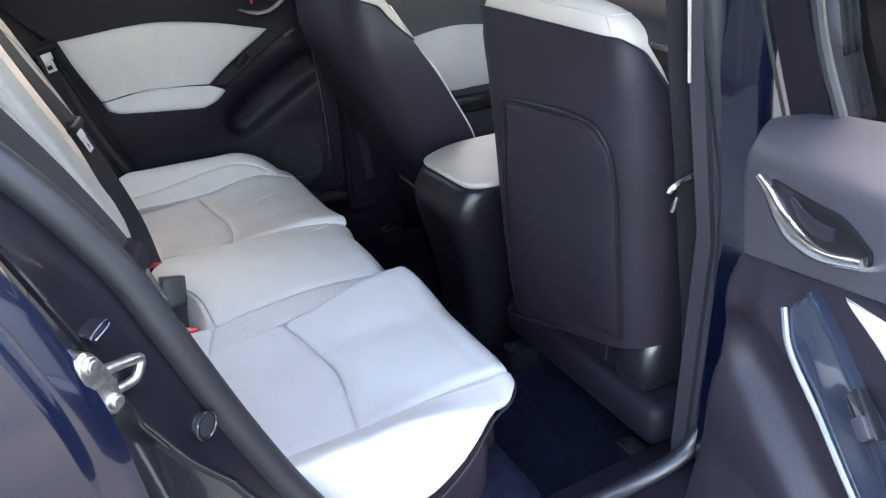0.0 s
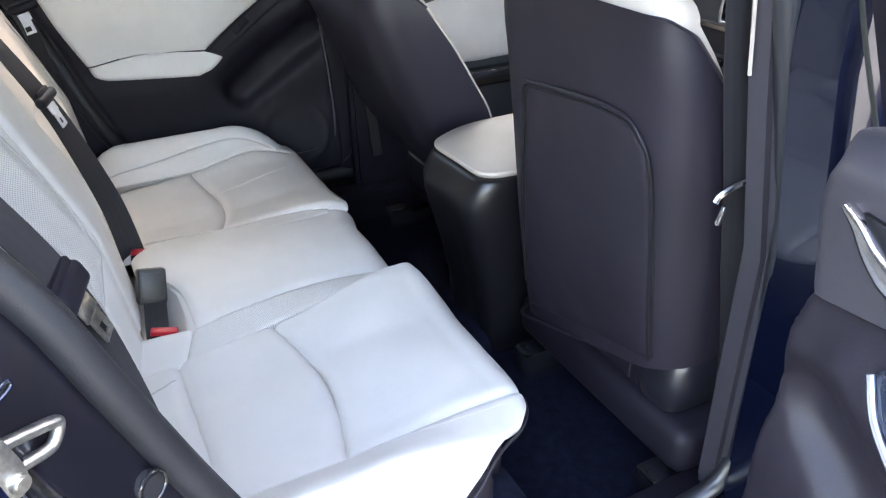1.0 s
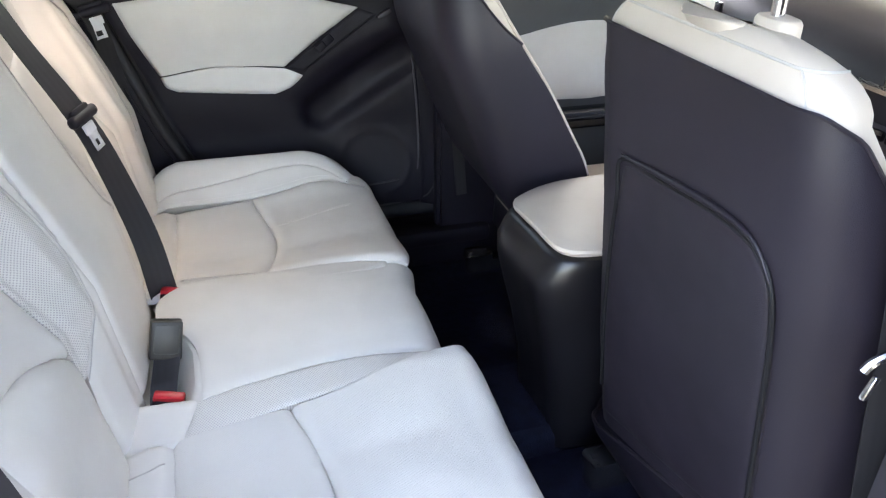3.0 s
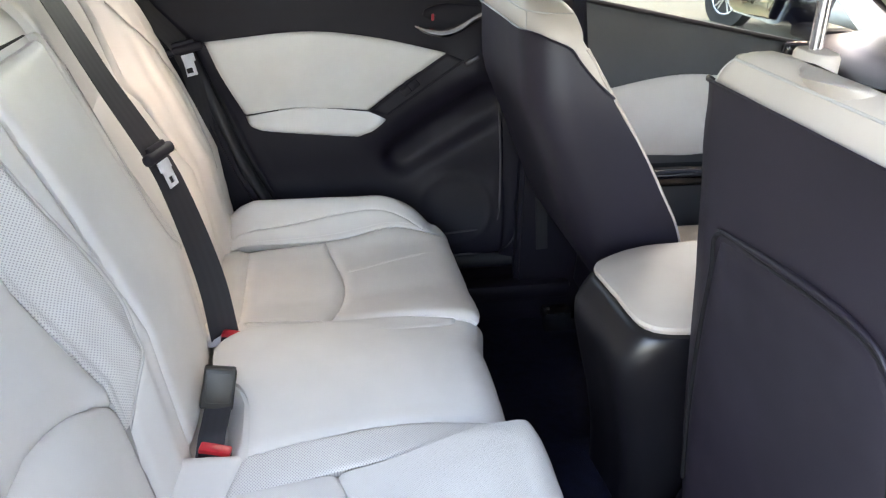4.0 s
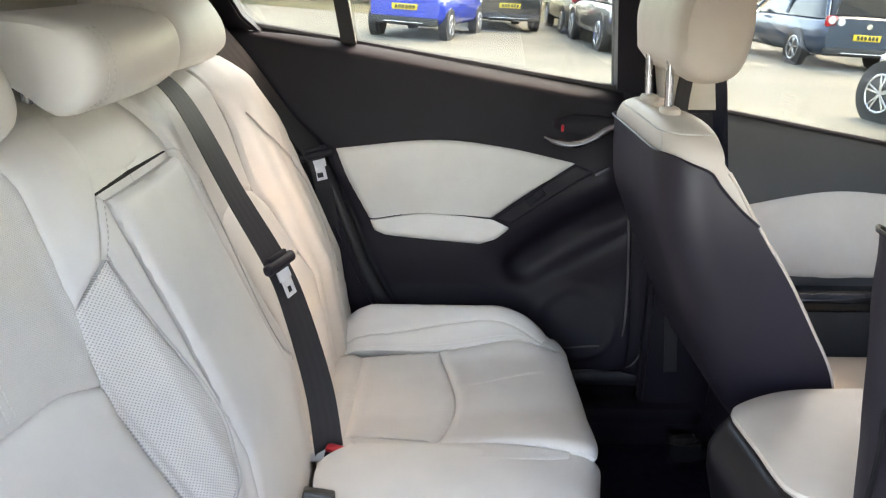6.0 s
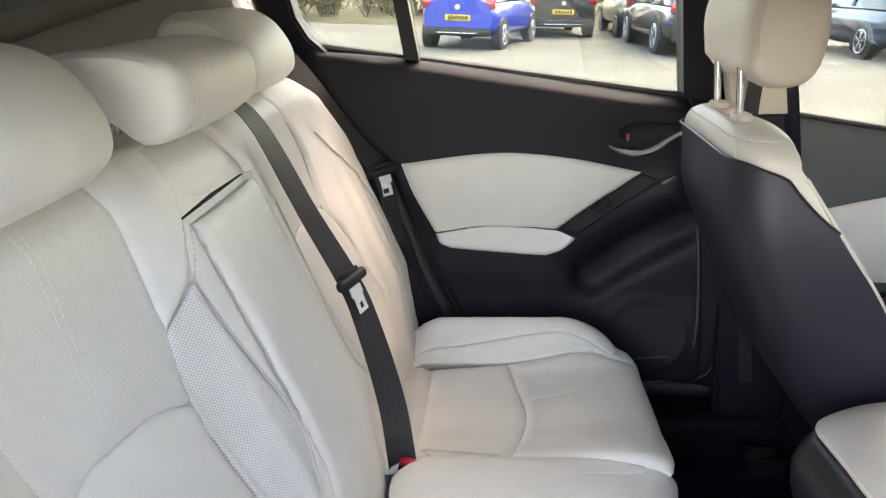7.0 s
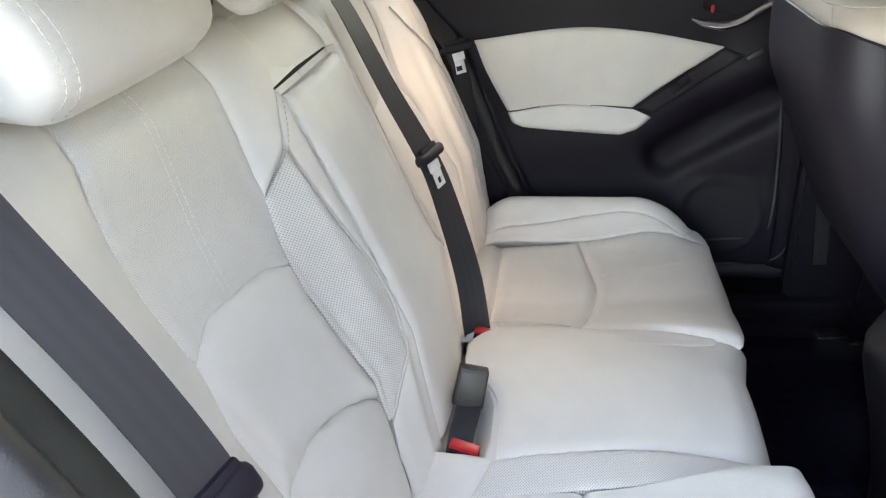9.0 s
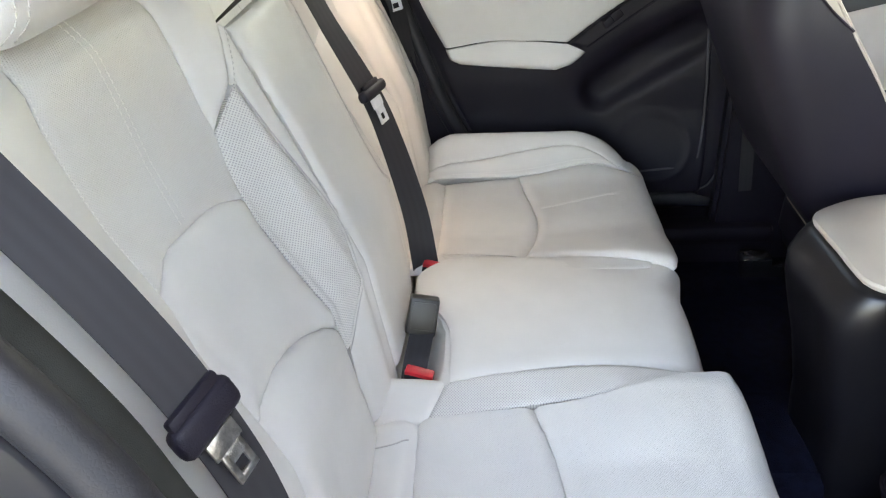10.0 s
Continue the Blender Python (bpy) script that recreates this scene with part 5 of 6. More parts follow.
part("body", loft([console_ring(-0.030, 0.26, -0.01), console_ring(-0.024, 0.40, -0.004), console_ring(-0.014, 0.49, 0.004), console_ring(-0.005, 0.56, 0.014), console_ring(0.001, 0.61, 0.020), console_ring(0.004, 0.645, 0.019), console_ring(0.004, 0.667, 0.010), console_ring(0.003, 0.682, 0.002), console_ring(0.000, 0.688), console_ring(-0.006, 0.690)]), console_black, console)
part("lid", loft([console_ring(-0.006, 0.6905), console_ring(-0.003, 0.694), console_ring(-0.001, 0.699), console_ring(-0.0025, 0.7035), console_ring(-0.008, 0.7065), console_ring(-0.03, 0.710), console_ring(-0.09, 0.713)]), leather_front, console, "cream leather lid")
part("front_stack", rbox((1.35, -0.01, 0.52), (0.4, 0.24, 0.42), 0.03), plastic, console)

# ---- far front door ----
fd = thing("front_door", "charcoal front passenger door trim with cream leather panel", "car door", at=(1.3, 0.75, 0.35))
IN = (0, -1, 0)
fsurf = lambda x, z: np.stack([x, 0.71 - 0.03 * np.exp(-((z - 0.68) / 0.1) ** 2), z], axis=1)
part("shell", plate([(0.90, 0.34), (1.75, 0.34), (1.80, 0.845), (0.90, 1.01)], "y", 0.755, 0.80, 0.01, curve=False), paint, fd)
part("trim", pad([(0.95, 0.38), (1.8, 0.38)], [(0.90, 1.015), (1.8, 0.852)], [(0.95, 0.38), (0.90, 1.015)], [(1.8, 0.38), (1.8, 0.852)], fsurf, IN, 30, 30, r=0.02, drop=0.012, skirt=0.04), door_sheen_vinyl, fd)
part("cream_panel", pad([(1.0, 0.66), (1.26, 0.645), (1.55, 0.67)], [(0.97, 0.80), (1.2, 0.84), (1.4, 0.825), (1.6, 0.80)], [(1.0, 0.66), (0.97, 0.80)], [(1.55, 0.67), (1.6, 0.80)], lambda x, z: fsurf(x, z) + np.array((0, -0.006, 0)), IN, 30, 16, r=0.01, drop=0.007, puff=0.004), leather, fd)
part("armrest", rbox((1.3, 0.67, 0.60), (0.6, 0.07, 0.05), 0.02, seg=3), gloss_black, fd)
g = part("window_pane", plate([(0.92, 1.01), (1.74, 0.86), (1.25, 1.32), (0.88, 1.35)], "y", 0.728, 0.732, curve=False), glass, fd)
g.visible_shadow = False
part("window_frame", tube([(0.89, 0.73, 1.02), (0.86, 0.71, 1.36)], 0.02, n=8), plastic, fd)

part("door_pull", tube([(1.40, 0.69, 0.80), (1.46, 0.665, 0.845), (1.55, 0.66, 0.86), (1.62, 0.68, 0.85)], 0.010, n=10), chrome, fd, "satin chrome pull handle")
part("handle_cup", rbox((1.52, 0.69, 0.885), (0.16, 0.03, 0.07), 0.015, seg=3), gloss_black, fd)
part("sill_seal", tube([(0.90, 0.714, 1.018), (1.30, 0.714, 0.945), (1.74, 0.714, 0.866)], 0.006, n=8), rubber, fd)

# ---- outside mirror ----
om = thing("door_mirror", "dark blue door mirror reflecting bushes", "mirror", at=(1.45, 0.95, 0.9))
part("housing", soft_box([(1.50, 0.93), (1.515, 0.99), (1.515, 1.05), (1.56, 1.08), (1.64, 1.06), (1.66, 0.99), (1.62, 0.93)], 0.82, 1.06, crown=0.0), paint, om)
tilt = plate([(0.845, 0.945), (1.035, 0.945), (1.045, 1.04), (0.85, 1.05)], "x", 1.492, 1.499, 0.002)
tilt.transform(Matrix(((1, 0, 0.12, -0.12 * 0.995), (0, 1, 0, 0), (0, 0, 1, 0), (0, 0, 0, 1))))
part("mirror_glass", tilt, mirror_mat, om)
part("mirror_foot", rbox((1.60, 0.78, 0.92), (0.09, 0.14, 0.04), 0.012), plastic, om)

# ---- dashboard ----
dash = thing("dashboard", "black dashboard with silver trim line and air vents", "dashboard", at=(1.6, 0, 0.5))
part("top_pad", loft([[(x, y, z) for x, z in ((1.46, 0.79), (1.46, 0.86), (1.48, 0.90), (1.54, 0.93), (1.75, 0.95), (1.9, 0.93), (1.9, 0.6), (1.5, 0.6))] for y in np.linspace(-0.7, 0.7, 9)]), vinyl, dash, "soft black top")
part("trim_strip", loft([[(1.457, y, 0.85), (1.452, y, 0.853), (1.450, y, 0.862), (1.456, y, 0.867)] for y in np.linspace(-0.08, 0.68, 8)]), chrome, dash, "bright silver trim strip")
part("lower_panel", rbox((1.50, 0.0, 0.70), (0.12, 1.36, 0.20), 0.02), soft_plastic, dash)


def vent(y, z, w, h):
    v = part("air_vent", join(rbox((1.452, y, z + h / 2), (0.02, w, 0.010), 0.003), rbox((1.452, y, z - h / 2), (0.02, w, 0.010), 0.003), rbox((1.452, y - w / 2, z), (0.02, 0.010, h), 0.003), rbox((1.452, y + w / 2, z), (0.02, 0.010, h), 0.003)), chrome, dash, "vent with silver surround")
    part("vent_well", rbox((1.465, y, z), (0.02, w, h), 0.002), gloss_black, v)
    for k in range(5):
        part("slat", rbox((1.452, y, z + h * (k - 2) / 5.5), (0.014, w * 0.9, 0.004), 0.001), plastic, v)


vent(-0.055, 0.900, 0.11, 0.055)
vent(0.58, 0.88, 0.11, 0.06)
for y in (-0.09, 0.0, 0.09):
    k = part("control_knob", cyl((1.45, y, 0.73), (1.42, y, 0.73), 0.022, 0.019, n=24, bevel=0.003), soft_plastic, dash)
    part("knob_ring", cyl((1.452, y, 0.73), (1.445, y, 0.73), 0.026, n=24, bevel=0.002), chrome, k)
part("button_row", join(*[rbox((1.437, y, 0.79), (0.01, 0.032, 0.018), 0.002) for y in np.linspace(-0.10, 0.10, 6)]), gloss_black, dash)
g = thing("windscreen", "dark glass windscreen above the dashboard, cutting the light", "windscreen", at=(1.5, 0, 1.0))
part("pane", ([(1.78, -0.66, 0.96), (1.78, 0.66, 0.96), (1.15, 0.58, 1.34), (1.15, -0.58, 1.34), (1.784, -0.66, 0.966), (1.784, 0.66, 0.966), (1.154, 0.58, 1.346), (1.154, -0.58, 1.346)], [(0, 1, 2, 3), (7, 6, 5, 4), (0, 4, 5, 1), (1, 5, 6, 2), (2, 6, 7, 3), (3, 7, 4, 0)]), screen_glass, g, smooth=False)

# near front door, closed
nd = thing("front_door", "dark blue driver door, closed", "car door", at=(1.3, -0.75, 0.35))
part("shell", plate([(0.92, 0.34), (1.75, 0.34), (1.80, 0.92), (0.92, 1.02)], "y", -0.80, -0.70, 0.01, curve=False), paint, nd)

# ---- belts ----
WEB = 0.047


def tongue(parent, at, along, across, metal, wide=0.080, deep=0.018, g=1.0):
    """Plastic loop and latch blade hanging on the webbing."""
    u, a = Vector(along).normalized(), Vector(across).normalized()
    a = (a - u * a.dot(u)).normalized()
    n = u.cross(a)
    m = Matrix((a, u, n)).transposed()
    c = Vector(at)
    t = part("tongue", join(rbox(c, (wide, deep, 0.016), 0.007, m, 3), rbox(c - u * (deep / 2 + 0.001), (0.050, 0.012, 0.008), 0.003, m)), plastic, parent, "black plastic loop")
    q = c + u * (0.021 + deep / 2)
    bar = lambda du, da, w, h: rbox(q + u * du + a * da * g, (w * g, h, 0.003), 0.001, m)
    part("latch_blade", join(bar(-0.011, 0, 0.034, 0.016), bar(0.010, -0.0095, 0.007, 0.028), bar(0.010, 0.0095, 0.007, 0.028), bar(0.002, 0, 0.026, 0.012), bar(0.021, 0, 0.026, 0.006)), metal, t, "pale latch blade with a square hole")
    return t


mb = thing("seat_belt", "charcoal centre seat belt webbing with white tongue", "seat belt", "rear seat belts", at=(0.1, 0.19, 0.55))
part("webbing", ribbon([(-0.05, 0.155, 1.16), (-0.005, 0.162, 1.11), (0.05, 0.178, 0.975), (0.098, 0.195, 0.86), (0.125, 0.19, 0.78), (0.158, 0.164, 0.66), (0.172, 0.146, 0.555)], [(0, 1, 0), (0.1, 1, 0.1), (0.25, 1, 0.05), (0.3, 1, 0), (0.45, 0.9, 0), (0.7, 0.7, 0), (0.9, 0.4, 0)], WEB), webbing, mb)
tongue(mb, (0.102, 0.197, 0.862), (0.32, -0.1, -0.95), (0.3, 1, 0), white_plastic)
fb = thing("seat_belt", "charcoal outer seat belt hanging beside the backrest", "seat belt", "rear seat belts", at=(0.08, 0.62, 0.6))
part("webbing", ribbon([(-0.12, 0.60, 1.20), (-0.06, 0.622, 1.125), (0.02, 0.632, 1.005), (0.084, 0.634, 0.922), (0.105, 0.636, 0.80), (0.12, 0.636, 0.58)], [(0.7, 0.7, 0.5), (0.6, 0.7, 0.4), (0.6, 0.7, 0.4), (0.6, 0.8, 0.2), (0.7, 0.7, 0), (0.7, 0.7, 0)], WEB), webbing, fb)
tongue(fb, (0.086, 0.630, 0.926), (0.2, -0.05, -0.95), (0.95, 0.3, 0.1), white_plastic)
nb = thing("seat_belt", "charcoal outer seat belt with metal tongue over the near bolster", "seat belt", "rear seat belts", at=(0.1, -0.56, 0.6))
part("webbing", ribbon([(-0.10, -0.558, 1.26), (-0.03, -0.561, 1.17), (0.01, -0.563, 1.105), (0.06, -0.563, 1.013), (0.10, -0.564, 0.918), (0.125, -0.562, 0.80), (0.15, -0.58, 0.60)], [(0.3, 1, 0.15)] * 5 + [(0.5, 0.9, 0)] * 2, 0.041), webbing, nb)
tongue(nb, (0.100, -0.567, 0.924), (0.35, 0.0, -0.93), (0.35, 1, 0.1), steel, 0.060, 0.026, 0.85)

# ---- buckles ----
def buckle(label, at, size, turn):
    b = thing("belt_buckle", label, "buckle", "rear buckles", at=at)
    r = Euler([radians(a) for a in turn]).to_matrix()
    part("buckle_body", rbox(at, size, 0.006, r, 3, taper=(0.9, 0.92)), plastic, b, "black plastic case")
    part("release_button", rbox(Vector(at) + r @ Vector((size[0] * 0.02, 0, size[2] / 2)), (size[0] * 0.72, size[1] * 0.92, 0.010), 0.003, r, 2), red, b, "red release button")
    return b


buckle("black belt buckle with red button beside the webbing", (0.184, 0.142, 0.538), (0.024, 0.046, 0.05), (10, 0, 80))
buckle("black belt buckle with red button in the seat gap", (0.177, -0.118, 0.527), (0.024, 0.046, 0.05), (10, 0, 80))
bb = thing("belt_buckle", "tall black buckle standing on its strap", "buckle", "rear buckles", at=(0.165, -0.05, 0.53))
r = Euler((radians(-20), radians(13), radians(4))).to_matrix()
cb = Vector((0.182, -0.034, 0.592))
case = part("buckle_body", rbox(cb, (0.046, 0.026, 0.058), 0.0032, r, 3, taper=(0.95, 0.96)), buckle_black, bb, "black plastic case")
part("face_rim", tube([cb + r @ Vector((x, -0.0132, z)) for x, z in superring(0, 0.002, 0.0175, 0.0215, 9, 32) + superring(0, 0.002, 0.0175, 0.0215, 9, 32)[:1]], 0.0006, n=6, steps=72), buckle_black, case)
part("strap", ribbon([(0.183, -0.038, 0.578), (0.178, -0.068, 0.562), (0.174, -0.090, 0.551), (0.170, -0.112, 0.53)], [(1, 0.1, 0)] * 4, 0.037, 0.004, 20), webbing, bb)
bf = thing("buckle_surround", "cream leather lining of the buckle opening", "trim", at=(0.19, -0.06, 0.53))
part("lining", loft([[(0.1495, y, 0.518), (0.190 - k, y, 0.519), (0.199 - k, y, 0.530), (0.212 - k, y, 0.558), (0.218 - k, y, 0.567 + lift), (0.226 - k, y, 0.5685 + lift), (0.240 - k, y, 0.562)] for y, k, lift in ((-0.157, 0.012, -0.012), (-0.150, 0.004, -0.006), (-0.13, 0.0, -0.003), (-0.09, 0.0, 0.002), (-0.05, 0.001, 0.004), (-0.02, 0.010, 0.004), (-0.008, 0.022, 0.003))], cap=False, closed=False), leather, bf)

# ---- near pillar belt, door jamb fittings ----
pb = thing("seat_belt", "charcoal front seat belt running down the door pillar", "seat belt", at=(0.83, -0.61, 0.4))
part("webbing", ribbon([(0.770, -0.610, 1.22), (0.785, -0.611, 1.146), (0.812, -0.612, 1.016), (0.845, -0.613, 0.884), (0.873, -0.614, 0.751), (0.912, -0.615, 0.58), (0.935, -0.615, 0.38)], [(1, -0.12, 0)] * 7, 0.05), webbing, pb)
part("latch_blade", tube([(0.800, -0.621, 0.860), (0.807, -0.622, 0.869), (0.828, -0.624, 0.878), (0.860, -0.628, 0.884)], 0.0045, n=8), chrome, pb)
part("clip", rbox((0.813, -0.623, 0.840), (0.007, 0.006, 0.026), 0.002, Euler((0, 0.3, 0)).to_matrix()), chrome, pb)
pf = thing("seat_belt", "charcoal front passenger belt hanging on the beige pillar", "seat belt", at=(0.80, 0.605, 0.5))
part("webbing", ribbon([(0.823, 0.608, 1.23), (0.818, 0.606, 1.12), (0.812, 0.602, 1.0), (0.83, 0.596, 0.75), (0.86, 0.596, 0.45)], [(1, 0.15, 0)] * 5, 0.03), webbing, pf)
part("anchor_loop", rbox((0.823, 0.606, 1.235), (0.06, 0.02, 0.03), 0.006, seg=3), plastic, pf, "black plastic belt loop")
sl = thing("belt_slot_trim", "pale edging of the belt slot in the pillar", "trim", at=(0.785, -0.64, 1.1))
part("strip", tube([(0.789, -0.641, 1.025), (0.775, -0.638, 1.12), (0.752, -0.632, 1.28)], 0.0022, n=6), leather_front, sl)

hg = thing("door_check_link", "dark metal check link bolted to the painted pillar", "door check", at=(0.93, -0.70, 0.55))
part("leaf", rbox((0.925, -0.722, 0.57), (0.010, 0.05, 0.06), 0.004, seg=2), gloss_black, hg)
for z in (0.585, 0.558):
    part("bolt", cyl((0.922, -0.722, z), (0.908, -0.722, z), 0.010, n=6, bevel=0.002), steel, hg)

st = thing("door_striker", "zinc-plated door striker bolted to the painted jamb", "striker", at=(0.035, -0.72, 0.9))
n_j = Vector((0.62, -0.78, 0.05)).normalized()
up_j = Vector((-0.22, -0.11, 0.97)).normalized()
side_j = up_j.cross(n_j).normalized()
up_j = n_j.cross(side_j)
mj = Matrix((side_j, up_j, n_j)).transposed()
cj = Vector((0.040, -0.742, 0.913))
part("plate", loft([[cj + mj @ Vector((a, b, h)) for a, b in superring(0, 0, 0.0125 * g, 0.035 * g, 2.4, 32)] for h, g in ((-0.014, 1.0), (0.003, 1.0), (0.0055, 0.93), (0.006, 0.5))]), steel, st)
for s in (-1, 1):
    q = cj + mj @ Vector((0.001, 0.022 * s, 0.0))
    part("screw", join(cyl(q, q + n_j * 0.011, 0.0085, 0.0065, n=20, bevel=0.0015)), steel, st)
cl, tip = Vector((0.036, -0.738, 0.907)), Vector((0.074, -0.706, 0.893))
lw = Vector((0.0044, 0.0027, 0.0085)).normalized()
part("loop", tube([cl + lw * 0.013, cl.lerp(tip, 0.5) + lw * 0.012, cl.lerp(tip, 0.9) + lw * 0.0105, tip + lw * 0.006, tip - lw * 0.006, cl.lerp(tip, 0.9) - lw * 0.0105, cl.lerp(tip, 0.5) - lw * 0.012, cl - lw * 0.013], 0.0048, n=12, steps=70), steel, st, "square wire loop")
gr = thing("jamb_grommet", "black rubber plug in the painted jamb", "plug", at=(0.125, -0.69, 0.775))
cg = Vector((0.125, -0.682, 0.784)) - n_j * 0.006
part("disc", cyl(cg - n_j * 0.014, cg + n_j * 0.002, 0.0135, 0.0125, n=28, bevel=0.0015), rubber, gr)
part("lip", tube([cg + n_j * 0.001 + side_j * 0.0145 * math.cos(a) + up_j * 0.0145 * math.sin(a) for a in np.linspace(0, 2 * math.pi, 25)], 0.0016, n=8, steps=60), gloss_black, gr)
sg = thing("jamb_slot", "small slotted clip in the painted jamb", "clip", at=(0.055, -0.725, 0.95))
cs = Vector((0.0555, -0.7265, 0.950)) - n_j * 0.008
sa = Vector((0.74, 0.59, 0.30))
sa = (sa - n_j * sa.dot(n_j)).normalized()
sb = n_j.cross(sa)
oval = [cs + n_j * 0.004 + sa * x + sb * y for x, y in superring(0, 0, 0.011, 0.0036, 3.0, 24)]
part("rim", tube(oval + oval[:1], 0.0014, n=8, steps=72), paint, sg)
part("well", loft([[cs + n_j * h + sa * x + sb * y for x, y in superring(0, 0, 0.011, 0.0036, 3.0, 24)] for h in (-0.012, 0.0025)]), gloss_black, sg)

fm = thing("floor_mat", "dark navy carpet floor mat in the footwell", "floor mat", at=(0.8, -0.37, 0.245))
part("mat", plate([(0.64, -0.60), (0.64, -0.14), (0.80, -0.13), (1.06, -0.14), (1.06, -0.58), (0.86, -0.60)], "z", 0.242, 0.252, 0.003, curve=False), carpet, fm)

# ---- parked cars ----
car_glass = mat("dark_car_glass", (0.02, 0.022, 0.025), 0.05, coat=0.5)
tyre_mat = mat("tyre_rubber", (0.018, 0.018, 0.019), 0.75, grain=0.5, grain_size=0.01, vary=0.3, vary_size=0.05)
lens_clear = mat("clear_lamp_lens", (0.62, 0.62, 0.64), 0.12, coat=0.6)
alloy = mat("silver_alloy", (0.55, 0.56, 0.58), 0.25, metal=0.9, vary=0.1, vary_size=0.05)
lamp_red = mat("red_lamp", (0.45, 0.012, 0.018), 0.15, coat=0.8, vary=0.3, vary_size=0.04)
plate_yellow = mat("yellow_plate", (0.72, 0.50, 0.03), 0.4, vary=0.1, vary_size=0.05)
bumper_black = mat("black_bumper", (0.02, 0.02, 0.022), 0.55, vary=0.3, vary_size=0.1)


def car_paint(name, c, metal=0.2):
    return mat(name, c, 0.28, metal=metal, coat=1.0, vary=0.12, vary_size=0.3)


def parked_car(label, x, y, turn, colour, round_lamps=False, L=4.1, W=1.74, H=1.48, axle=0.75, base=2.5, wheel_r=0.31):
    """x, y: the middle of the rear axle; turn: degrees of its heading from +y, to the left."""
    m = Matrix.Translation((x, y, SLOPE * (x - 0.3))) @ Matrix.Rotation(-math.atan(SLOPE), 4, "Y") @ Matrix.Rotation(radians(turn), 4, "Z")
    c = thing("parked_car", label, "car", "cars in the car park", m=m)
    r0 = -axle
    st = [(0.0, 0.86, 0.34, 0.92), (0.03, 0.93, 0.26, 0.98), (0.10, 0.97, 0.22, 1.0), (0.30, 1.0, 0.20, 1.0), (0.6, 1.0, 0.20, 0.98), (0.75, 0.99, 0.20, 0.93), (0.90, 0.95, 0.22, 0.80), (0.97, 0.88, 0.25, 0.72), (1.0, 0.76, 0.34, 0.62)]
    rings = []
    for f in np.linspace(0, 1, 34):
        w, lo, hi = (np.interp(f, [s[0] for s in st], [s[k] for s in st]) for k in (1, 2, 3))
        ring = []
        for a, b in superring(0, (lo + hi) / 2, W / 2 * w, (hi - lo) / 2, 4.5, 36):
            k = 1 - 0.10 * max(0, (b - 0.62) / 0.4)
            ring.append((a * k, r0 + f * L, b))
        rings.append(ring)
    body = part("body", loft(rings), colour, c)
    gl = []
    for z, k0, k1, kw in ((0.90, 0.015, 0.72, 0.90), (1.05, 0.03, 0.665, 0.86), (1.20, 0.055, 0.60, 0.81), (H - 0.10, 0.085, 0.53, 0.76), (H - 0.06, 0.10, 0.50, 0.74)):
        cy, hy = r0 + L * (k0 + k1) / 2, L * (k1 - k0) / 2
        gl.append([(a, b, z) for a, b in superring(0, cy, W / 2 * kw, hy, 7, 40)])
    part("glasshouse", loft(gl), car_glass, c, "dark windows")
    rf = []
    for z, g in ((H - 0.12, 1.0), (H - 0.06, 1.0), (H - 0.02, 0.93), (H, 0.75)):
        rf.append([(a, b, z) for a, b in superring(0, r0 + L * 0.30, W / 2 * 0.76 * g, L * 0.215 * g, 6, 40)])
    part("roof", loft(rf), colour, c)
    for s in (-1, 1):
        for (f0, z0, k0), (f1, z1, k1) in ((((0.02), 0.93, 0.87), (0.095, H - 0.08, 0.73)), ((0.36, 0.93, 0.90), (0.34, H - 0.08, 0.755)), ((0.70, 0.92, 0.88), (0.50, H - 0.08, 0.73))):
            part("window_pillar", tube([(s * W / 2 * k0, r0 + L * f0, z0), (s * W / 2 * k1, r0 + L * f1, z1)], 0.035, n=8), colour, c)
    for s in (-1, 1):
        part("tail_light", rbox((s * W * 0.395, r0 + 0.05, 0.86), (0.20, 0.10, 0.20), 0.03, seg=2), lamp_red, c, "red tail light")
        if round_lamps:
            for k, px, pz in ((0, 0.40, 0.88), (1, 0.30, 0.855)):
                q = Vector((s * W * px, r0 - 0.002, pz))
                part("lamp_lens", cyl(q, q + Vector((0, -0.014, 0)), 0.072, 0.06, n=24, bevel=0.004), lens_clear, c, "round clear lamp")
        part("headlight", rbox((s * W * 0.36, r0 + L - 0.12, 0.66), (0.30, 0.14, 0.12), 0.03), alloy, c)
        part("mirror", rbox((s * (W / 2 + 0.07), r0 + L * 0.62, 0.98), (0.16, 0.10, 0.12), 0.03), colour, c)
        for ay in (0.0, base):
            p = Vector((s * (W / 2 - 0.10), ay, wheel_r))
            out = Vector((s, 0, 0))
            arch = part("wheel_arch", cyl(p - out * 0.05, p + out * 0.103, wheel_r + 0.045, n=28), bumper_black, c)
            wh = part("wheel", cyl(p - out * 0.09, p + out * 0.106, wheel_r, n=32, bevel=0.03), tyre_mat, c, "black tyre")
            rim = part("rim", cyl(p + out * 0.08, p + out * 0.108, wheel_r * 0.68, n=28, bevel=0.004), bumper_black, wh)
            sp = [cyl(p + out * 0.10, p + out * 0.118, wheel_r * 0.13, n=12)]
            for k in range(10):
                a = 2 * math.pi * (k // 2) / 5 + (0.16 if k % 2 else -0.16) + 0.3
                d = Vector((0, math.cos(a), math.sin(a)))
                sp.append(rbox(p + out * 0.112 + d * wheel_r * 0.37, (0.016, 0.026, wheel_r * 0.60), 0.004, Matrix.Rotation(a - math.pi / 2, 3, "X"), 1))
